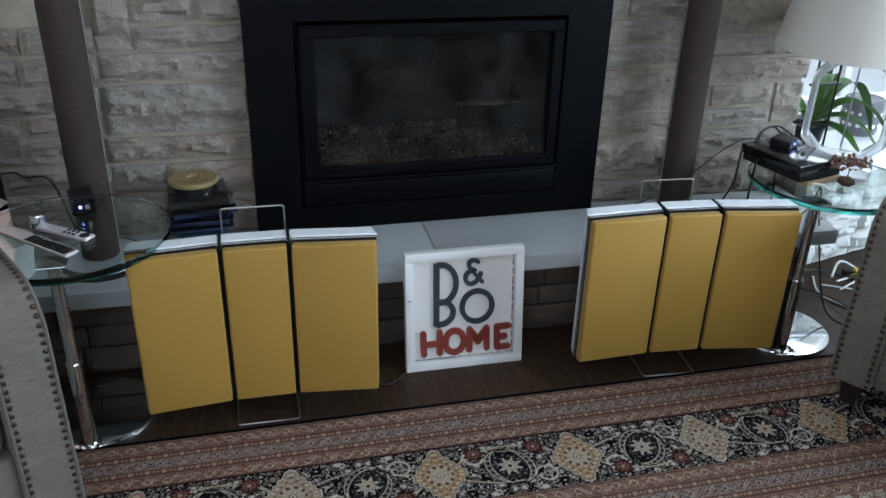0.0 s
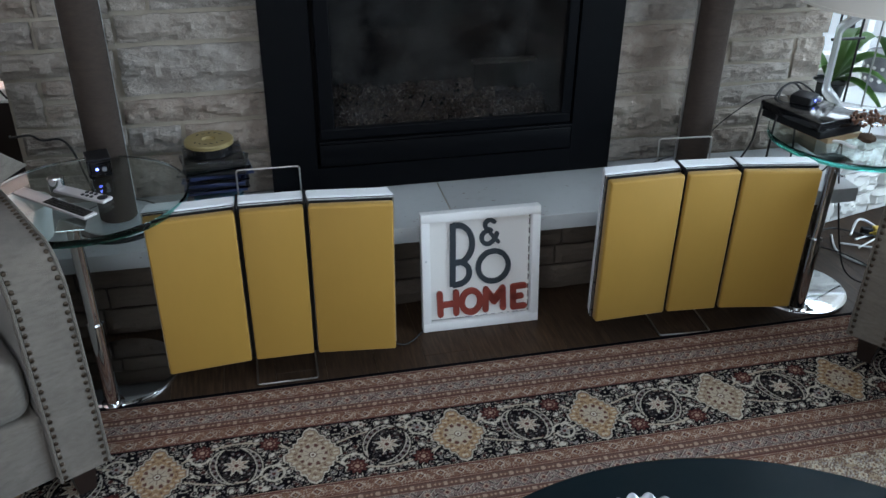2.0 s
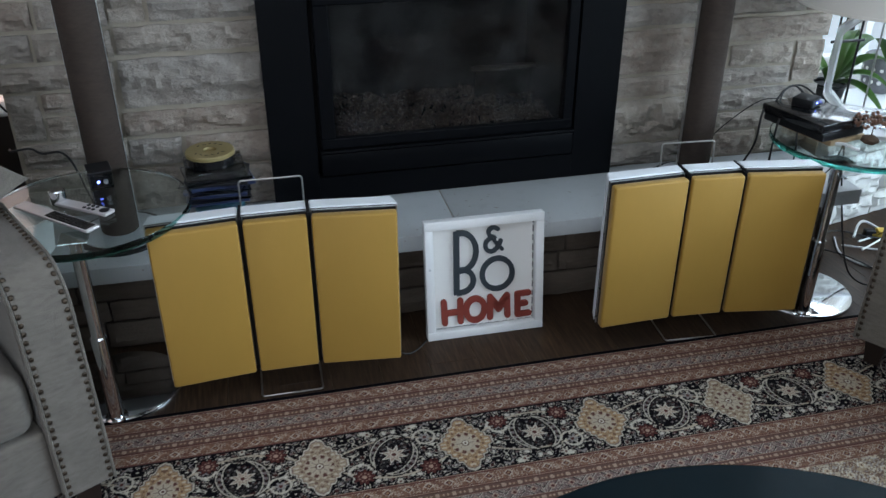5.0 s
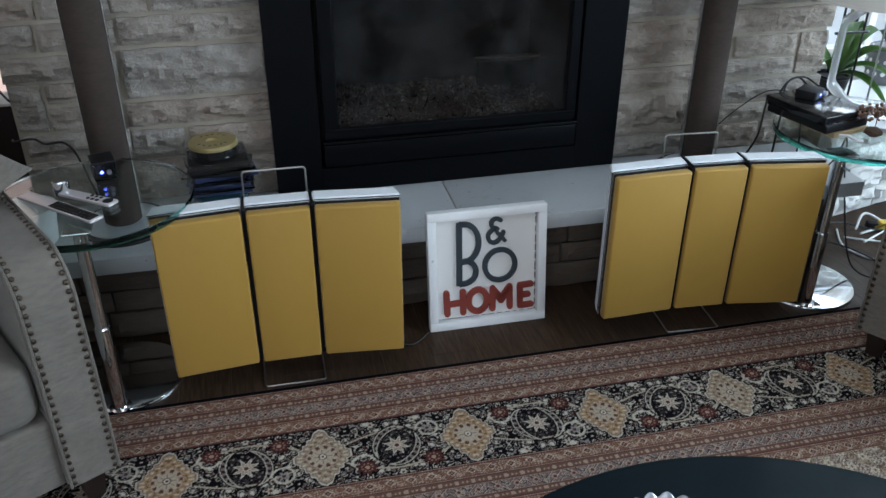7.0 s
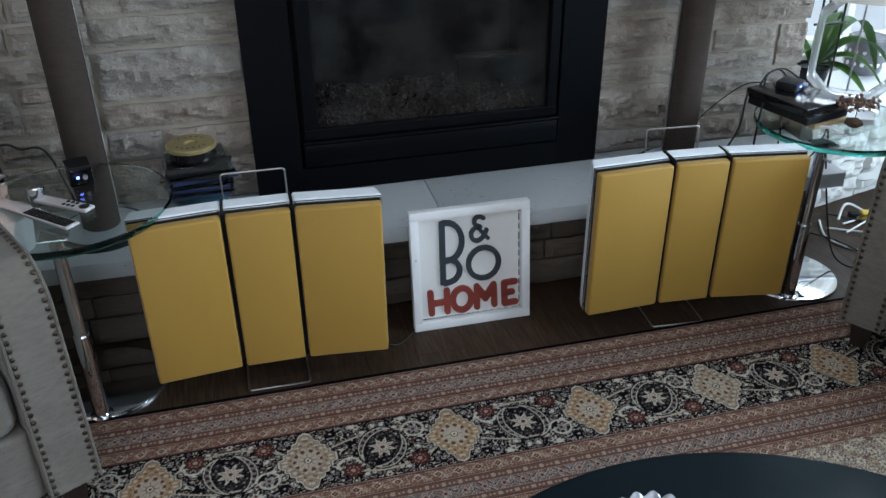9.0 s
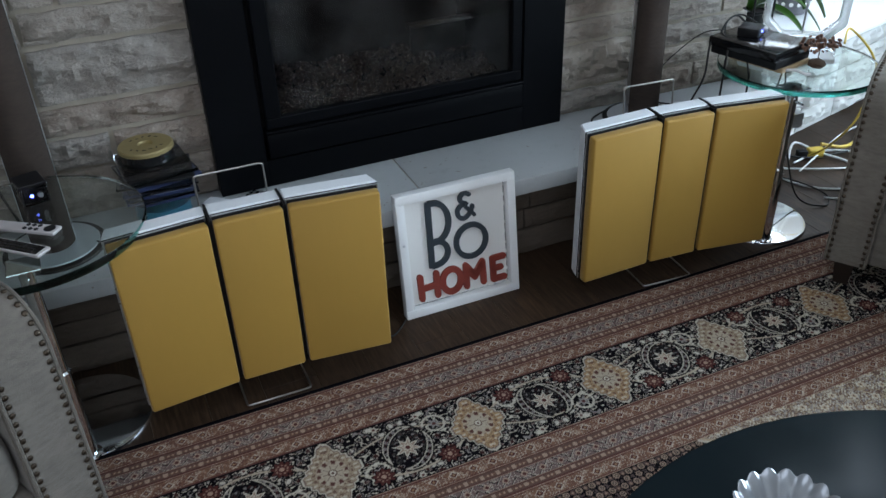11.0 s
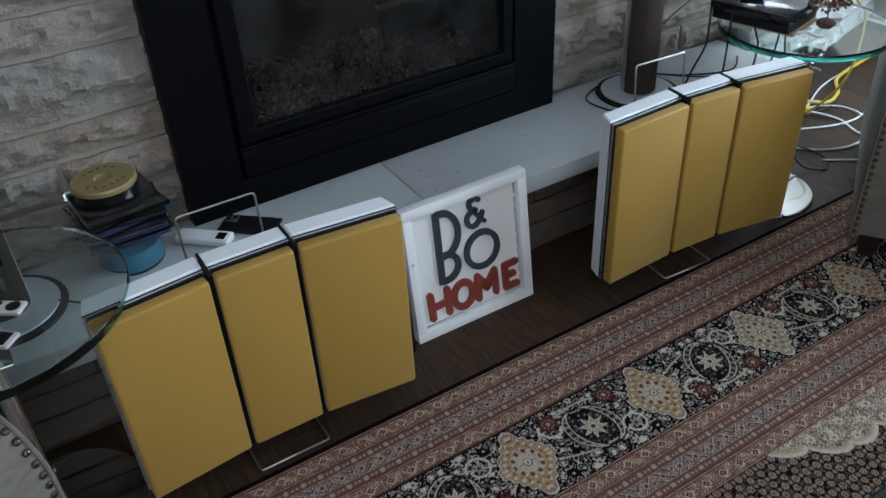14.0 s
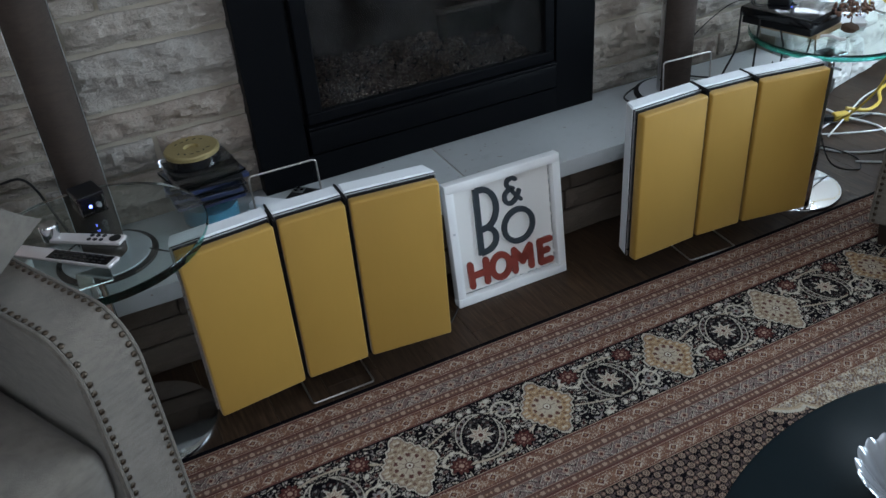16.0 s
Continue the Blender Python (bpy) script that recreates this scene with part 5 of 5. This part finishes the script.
prof = [(0.0, 0.0), (0.030, 0.0), (0.036, 0.004), (0.056, 0.020), (0.072, 0.040), (0.083, 0.058), (0.085, 0.061), (0.081, 0.060), (0.068, 0.044), (0.050, 0.024), (0.032, 0.010), (0.0, 0.007)]
seg = 120
rings = []
for r, z in prof:
    if r == 0:
        rings.append([bm.verts.new((0, 0, z))])
        continue
    row = []
    for i in range(seg):
        a = 2 * math.pi * i / seg
        k = min(1, r / 0.06)
        f = 1 + 0.07 * k * abs(math.sin(9 * a)) - 0.02
        row.append(bm.verts.new((r * f * math.cos(a), r * f * math.sin(a), z + 0.010 * k * k * abs(math.sin(9 * a)))))
    rings.append(row)
for p, q in zip(rings, rings[1:]):
    for i in range(seg):
        loop = list(dict.fromkeys([p[i % len(p)], p[(i + 1) % len(p)], q[(i + 1) % len(q)], q[i % len(q)]]))
        if len(loop) > 2:
            bm.faces.new(loop)
bmesh.ops.recalc_face_normals(bm, faces=bm.faces[:])
part("fluted_body", bm, BOWL, bowl, "fluted silvered glass", 50)

# ---------------- the rug: a woven pattern worked out knot by knot ----------------
RX0, RX1, RY0, RY1 = -1.90, 2.30, -1.20, 1.822
C = {"navy": (0.008, 0.007, 0.011), "rose": (0.158, 0.090, 0.060), "maroon": (0.075, 0.028, 0.026), "red": (0.060, 0.020, 0.018), "beige": (0.33, 0.25, 0.19),
     "cream": (0.50, 0.46, 0.385), "brown": (0.095, 0.060, 0.048), "gold": (0.29, 0.205, 0.115), "grey": (0.21, 0.205, 0.20), "mauve": (0.130, 0.098, 0.092),
     "olive": (0.33, 0.30, 0.235), "ivory": (0.26, 0.215, 0.150)}


for key, dye in C.items():
    C[key] = tuple(min(0.62, v * f * (1.0 if key != "navy" else 0.5)) for v, f in zip(dye, (1.32, 1.22, 1.18)))


def weave(X, Y):
    """The colour of each knot at X, Y, in metres."""
    out = np.empty(X.shape + (3,))
    out[:] = C["navy"]

    def lay(mask, name, share=1.0):
        out[mask] = np.array(C[name]) * share + out[mask] * (1 - share)

    def tangle(a, b, s):
        return np.sin(a * s + 2.1 * np.sin(b * s * 0.83 + 1)) * np.sin(b * s * 1.07 + 2.3 * np.sin(a * s * 0.71))

    d = np.minimum(np.minimum(RY1 - Y, X - RX0), np.minimum(RX1 - X, Y - RY0))
    along = np.where((RY1 - Y <= d + 1e-9) | (Y - RY0 <= d + 1e-9), X, Y)

    def curls(a, b, s):
        """A smooth field whose level lines close on themselves like curling tendrils."""
        return (np.sin(s * (0.80 * a + 0.55 * b) + 1) + np.sin(s * (-0.62 * a + 0.83 * b) + 2) + np.sin(s * (0.35 * a - 1.05 * b))
                + 0.7 * np.sin(s * (1.35 * a + 0.1 * b) + 0.5) + 0.6 * np.sin(s * (0.2 * a + 1.5 * b) + 4))

    def guard(g0):
        g = d - g0
        on = (g >= 0) & (g < 0.176)
        h = np.abs(g - 0.088)
        lay(on, "rose")
        # scrolling outer stripes
        sc = on & (h > 0.043)
        v = h - 0.066
        s = along
        vine = np.abs(v - 0.011 * np.sin(2 * np.pi * s / 0.050)) < 0.0028
        lay(sc & vine, "beige", 0.5)
        lay(sc & (tangle(s + 2, v, 560) < -0.45), "brown", 0.55)
        lay(sc & (tangle(s + 5, v, 430) > 0.50), "cream", 0.50)
        lay(sc & (tangle(s, v, 330) > 0.55), "maroon", 0.75)
        cell = np.abs((s / 0.050 + 0.25) % 1 - 0.5) * 0.050
        dia = cell * 0.9 + np.abs(v)
        lay(sc & (dia < 0.0115), "cream", 0.6)
        lay(sc & (dia < 0.0085), "maroon")
        lay(sc & (dia < 0.0035), "gold", 0.7)
        # chains of small blocks
        ch = on & (h > 0.017) & (h <= 0.043)
        lay(ch, "brown")
        big = np.abs((s / 0.041) % 1 - 0.5) * 0.041
        vv = np.abs(h - 0.0295)
        off = np.abs((s / 0.01025) % 1 - 0.5) * 0.01025
        lay(ch & (np.hypot(off, vv) < 0.0044), "rose", 0.9)
        lay(ch & (np.hypot(off, vv) < 0.0026), "beige", 0.85)
        lay(ch & (big ** 4 + vv ** 4 < 0.0078 ** 4), "brown")
        lay(ch & (big ** 4 + vv ** 4 < 0.0056 ** 4), "beige", 0.8)
        # slanting middle stripe
        zg = on & (h <= 0.017)
        lay(zg, "mauve")
        turn = np.where(np.floor(s / 0.048) % 2 == 0, 1.0, -1.0)
        slant = ((s + turn * 1.1 * (g - 0.088)) / 0.024) % 1
        lay(zg & (tangle(s, g, 420) > 0.45), "cream", 0.5)
        lay(zg & (tangle(s + 1, g, 380) < -0.6), "maroon", 0.6)
        lay(zg & (slant < 0.15), "navy", 0.9)
        lay(zg & (slant > 0.15) & (slant < 0.25), "cream", 0.55)
        dd = np.abs((s / 0.048) % 1 - 0.5) * 0.048 + np.abs(g - 0.088)
        lay(zg & (dd < 0.010), "beige", 0.7)
        lay(zg & (dd < 0.006), "maroon")
        for e in (0.0015, 0.0175, 0.0435, 0.0865):
            lay(on & (np.abs(h - e) < 0.0014) & (e > 0.01), "beige", 0.45)
        for e in (0.0200, 0.0410, 0.0465, 0.0840):
            lay(on & (np.abs(h - e) < 0.0016), "maroon", 0.9)

    guard(0.014)
    guard(0.400)

    # main border
    mb = (d >= 0.190) & (d < 0.400)
    P = 0.3725
    v = 0.295 - d
    t = (along - 0.336) / P
    k = np.round(t)
    ds = (t - k) * P
    o = np.where(k % 2 == 0, 1.0, -1.0)
    # half-way motifs
    k2 = np.floor(t)
    dm = (t - k2 - 0.5) * P
    o2 = np.where(k2 % 2 == 0, 1.0, -1.0)
    a, b = np.abs(dm), v * o2
    n = curls(a, b, 165)
    lay(mb & (n > 2.1), "grey", 0.8)
    lay(mb & (n > 2.55), "cream", 0.8)
    lay(mb & (n < -2.2), "red", 0.6)
    lay(mb & (np.abs(n - 1.15) < 0.25), "cream", 0.72)
    lay(mb & (np.abs(n + 0.85) < 0.13), "grey", 0.85)
    lay(mb & (np.abs(n + 2.05) < 0.16), "cream", 0.6)
    n = curls(a + 0.7, b - 0.4, 290)
    lay(mb & (n > 2.45), "cream", 0.75)
    lay(mb & (n < -2.5), "mauve", 0.9)
    # vines
    for ph, am, w in ((0.0, 0.078, 0.0030), (np.pi, 0.060, 0.0024)):
        vine = np.abs(v - am * np.sin(2 * np.pi * (along - 0.336) / (2 * P) + ph)) < w * 1.1
        lay(mb & vine, "olive", 0.95)
    # crescents that close round a star
    ang = 0.42 * o2
    eu, ev = dm * np.cos(ang) + v * np.sin(ang), -dm * np.sin(ang) + v * np.cos(ang)
    el, te = np.hypot(eu / 0.056, ev / 0.072), np.arctan2(ev / 0.072, eu / 0.056)
    lay(mb & (el < 0.80), "navy", 0.9)
    wide = -0.03 + 0.185 * np.abs(np.cos(te + 0.35)) ** 1.2
    rim = np.abs(el - 0.95)
    lay(mb & (rim < wide + 0.06), "navy", 0.95)
    lay(mb & (rim < wide), "cream", 0.72)
    lay(mb & (rim < wide - 0.055), "navy")
    lay(mb & (rim < wide - 0.070) & (np.sin(22 * te) > 0.1), "grey", 0.8)
    lay(mb & (rim < wide - 0.125), "red", 0.6)
    n = curls(eu, ev, 420)
    lay(mb & (el < 0.72) & (n > 1.5), "grey", 0.6)
    lay(mb & (el < 0.72) & (n < -1.9), "red", 0.6)
    r, th = np.hypot(dm, v), np.arctan2(v, dm)
    fold = np.abs((th / (np.pi / 4)) % 1 - 0.5) * 2
    star = 1 / (1 / 0.0375 + (1 / 0.0165 - 1 / 0.0375) * fold)
    lay(mb & (r < star + 0.003), "navy")
    lay(mb & (r < star), "cream", 0.85)
    lay(mb & (r < 0.72 * star), "rose", 0.7)
    lay(mb & (r < 0.45 * star), "cream", 0.7)
    lay(mb & (r < 0.0060), "maroon")
    # curls that spring from the oval
    for sx in (1, -1):
        cx, cy = sx * 0.088, -o2 * 0.046 * sx
        rr = np.hypot(dm - cx, v - cy)
        ta = np.arctan2(v - cy, dm - cx)
        lay(mb & (np.abs(rr - 0.026 - 0.004 * ta / np.pi) < 0.0030), "cream", 0.75)
        lay(mb & (rr < 0.012 + 0.004 * np.cos(6 * ta)), "grey", 0.9)
        lay(mb & (rr < 0.005), "maroon")
    # red palmettes on one side, pale flowers on the other
    for sx in (1, -1):
        cx, cy = sx * 0.083, o2 * 0.062
        rr, ta = np.hypot(dm - cx, (v - cy) * 1.05), np.arctan2(v - cy, dm - cx)
        lay(mb & (rr < 0.0265 + 0.004 * np.cos(9 * ta)), "navy")
        lay(mb & (rr < 0.0235 + 0.004 * np.cos(9 * ta)), "red")
        lay(mb & (np.abs(rr - 0.0135) < 0.0022) & (np.cos(9 * ta) > -0.2), "beige", 0.5)
        lay(mb & (rr < 0.006), "beige", 0.8)
    for cx, cy, q in ((0.0, 0.096, 0.009), (0.055, -0.088, 0.010), (-0.055, -0.088, 0.010), (0.115, -0.004, 0.009), (-0.115, -0.004, 0.009)):
        rr, ta = np.hypot(dm - cx, v - cy * o2), np.arctan2(v - cy * o2, dm - cx)
        lay(mb & (rr < q * (1 + 0.28 * np.cos(6 * ta))), "cream", 0.7)
        lay(mb & (rr < q * 0.4), "maroon")
    # diamond medallions
    th = np.arctan2(v, ds)
    m = (np.abs(ds) / 0.070) ** 1.0 + (np.abs(v) / 0.099) ** 1.0 + 0.050 * np.cos(20 * th)
    cream = (k % 3) == 2
    lay(mb & (m < 1.16), "navy")
    lay(mb & (m < 1.10) & ~cream, "cream", 0.72)
    lay(mb & (m < 1.10) & cream, "cream", 0.85)
    lay(mb & (m < 1.03) & (m > 0.98), "maroon", 0.75)
    lay(mb & (m < 0.98) & ~cream, "gold")
    lay(mb & (m < 0.98) & cream, "ivory", 0.92)
    n = curls(np.abs(ds), np.abs(v), 330)
    lay(mb & (m < 0.95) & (np.abs(n) < 0.32), "brown", 0.75)
    lay(mb & (m < 0.95) & (n > 1.9), "maroon", 0.7)
    lay(mb & (m < 0.95) & (n < -1.8), "cream", 0.6)
    r = np.hypot(ds, v * 0.93)
    lay(mb & (r < 0.0385 + 0.002 * np.cos(10 * th)), "olive", 0.6)
    lay(mb & (np.abs(r - 0.0315) < 0.0052) & (np.cos(10 * th) > 0.1), "maroon", 0.95)
    lay(mb & (r < 0.0255 + 0.0035 * np.cos(8 * th)), "olive")
    lay(mb & (r < 0.0235) & (np.abs(np.sin(4 * th)) < 0.16), "brown", 0.8)
    lay(mb & (r < 0.0105), "brown")
    lay(mb & (r < 0.0075), "cream", 0.9)
    lay(mb & (r < 0.0035), "maroon")
    for e in (0.1915, 0.3985):
        lay(np.abs(d - e) < 0.0022, "navy")
    # field
    fd = d >= 0.576
    lay(fd, "navy", 0.8)
    q = 0.033
    gx, gy = X / q, Y / q
    n = curls(X, Y, 240)
    lay(fd & (np.abs(n) < 0.8), "mauve", 0.55)
    lay(fd & (n > 1.9), "mauve", 0.6)
    for ox, oy, rad, col in ((0, 0, 0.0084, "olive"), (0.5, 0.5, 0.0076, "grey")):
        cx, cy = ((gx + ox) % 1 - 0.5) * q, ((gy + oy) % 1 - 0.5) * q
        rr = np.hypot(cx, cy)
        lay(fd & (rr < rad + 0.0028), "navy")
        lay(fd & (rr < rad), "beige", 0.62)
        lay(fd & (rr < rad * 0.62), col, 0.3)
        lay(fd & (rr < rad * 0.55), "navy", 0.85)
        lay(fd & (rr < rad * 0.26), "beige", 0.7)
    cx, cy = np.abs(((gx + 0.5) % 1 - 0.5) * q), np.abs((gy % 1 - 0.5) * q)
    lay(fd & (cx + cy < 0.0070), "brown")
    lay(fd & (cx + cy < 0.0042), "beige", 0.5)
    # pale corner with a scalloped outline
    side = 0.77
    xs = X - side
    edge = np.interp(X, [0.77, 0.80, 0.95, 1.05, 1.20, 1.60], [1.266, 1.252, 1.172, 1.180, 1.130, 1.02]) - 0.024 * np.abs(np.sin(np.pi * xs / 0.092)) ** 0.6
    over = Y - edge
    sp = fd & (xs > 0) & (over > 0) & (Y > 0.3)
    lay(fd & (xs > -0.008) & (over > -0.007) & (Y > 0.3), "cream", 0.75)
    lay(sp & (over > 0.003), "gold", 0.6)
    lay(sp & (over > 0.009), "ivory", 0.9)
    spi = sp & (over > 0.013)
    n = curls(X, Y, 190)
    lay(spi & (n > 1.0), "olive", 0.8)
    lay(spi & (np.abs(n - 0.8) < 0.40), "brown", 0.9)
    lay(spi & (np.abs(n + 1.2) < 0.38), "maroon", 0.75)
    lay(spi & (n < -2.0), "grey", 0.8)
    lay(spi & (tangle(X, Y + 1, 260) > 0.40), "brown", 0.85)
    lay(spi & (tangle(X + 1, Y, 310) < -0.62), "cream", 0.75)
    lay(spi & (tangle(X + 3, Y - 2, 210) > 0.62), "grey", 0.7)
    cx, cy = ((X / 0.048) % 1 - 0.5) * 0.048, ((Y / 0.048 + 0.5 * np.floor(X / 0.048)) % 1 - 0.5) * 0.048
    rr, ta = np.hypot(cx, cy), np.arctan2(cy, cx)
    lay(spi & (rr < 0.0105 + 0.002 * np.cos(6 * ta)), "cream", 0.8)
    lay(spi & (rr < 0.0070), "gold", 0.6)
    lay(spi & (rr < 0.0030), "brown")
    return out


def sheet(x0, x1, y0, y1, step):
    nx, ny = max(2, round((x1 - x0) / step) + 1), max(2, round((y1 - y0) / step) + 1)
    X, Y = np.meshgrid(np.linspace(x0, x1, nx), np.linspace(y0, y1, ny))
    idx = np.arange(nx * ny).reshape(ny, nx)
    quads = np.stack([idx[:-1, :-1], idx[:-1, 1:], idx[1:, 1:], idx[1:, :-1]], -1).reshape(-1, 4)
    return X.ravel(), Y.ravel(), quads


FX0, FX1, FY0 = -0.86, 2.06, 1.03
pieces, at = [], 0
for rect in ((FX0, FX1, FY0, RY1, 0.0024), (RX0, FX0, FY0, RY1, 0.012), (FX1, RX1, FY0, RY1, 0.012), (RX0, RX1, RY0, FY0, 0.02)):
    X, Y, Q = sheet(*rect)
    pieces.append((X, Y, Q + at))
    at += len(X)
X, Y, Q = (np.concatenate([p[i] for p in pieces]) for i in range(3))
Z = 0.0085 + 0.0007 * np.sin(X * 3.1 + 1) * np.sin(Y * 4.3)
me = bpy.data.meshes.new("wool_surface")
me.vertices.add(len(X))
me.vertices.foreach_set("co", np.stack([X, Y, Z], -1).astype(np.float32).ravel())
me.loops.add(Q.size)
me.loops.foreach_set("vertex_index", Q.astype(np.int32).ravel())
me.polygons.add(len(Q))
me.polygons.foreach_set("loop_start", np.arange(0, Q.size, 4, dtype=np.int32))
me.update(calc_edges=True)
col = me.color_attributes.new("weave", "FLOAT_COLOR", "POINT")
rgba = np.ones((len(X), 4), np.float32)
rgba[:, :3] = weave(X, Y)
col.data.foreach_set("color", rgba.ravel())
me.materials.append(RUG)
rug = thing("rug", "oriental wool rug with dark floral border and rose stripes", "rug", pose(0.018, 1.838, 0, 0, 0, -0.6) @ Matrix.Diagonal((1.021, 1.014, 1, 1)) @ pose(0, -1.822, 0))
pile = new("wool_surface", me)
pile.parent = rug
part("backing", box((RX0, RY0, 0.0005), (RX1, RY1 + 0.002, 0.0065), 0.002, 1), plain("rug_edge", (0.014, 0.013, 0.022), 0.95, 0, 0.2, 60, 0.3), rug, "dark bound edge", None)

# ---------------- floor of dark planks ----------------
floor = thing("floor", "dark brown oak plank floor", "floor", kind="structure")
part("subfloor", box((-3.0, -2.6, -0.06), (3.25, 3.02, -0.014)), SOOT, floor, "dark subfloor", None)
PWID = 0.1465
short = mesh_of(box((0.0002, 0.0002, -0.0135), (PWID - 0.0002, 1.2 - 0.0002, 0), 0.0006, 1), "plank", PLANK)
rng = random.Random(2)
i0 = math.floor((-3.0 - 0.3445) / PWID)
for i in range(i0 + 1, math.floor((3.25 - 0.3445) / PWID)):
    y = -2.6 - rng.uniform(0, 1.1)
    if i == 0:
        y = -2.6 - 0.30
    while y < 3.0:
        ob = new("plank", short)
        ob.parent = floor
        if y >= -2.64 and y + 1.2 <= 3.02:
            ob.location = (0.3445 + i * PWID, y, 0)
        else:
            lo, hi = max(y, -2.6), min(y + 1.2, 3.02)
            ob.location = (0.3445 + i * PWID, lo, 0)
            ob.scale = (1, max(0.01, (hi - lo) / 1.2), 1)
        y += 1.2
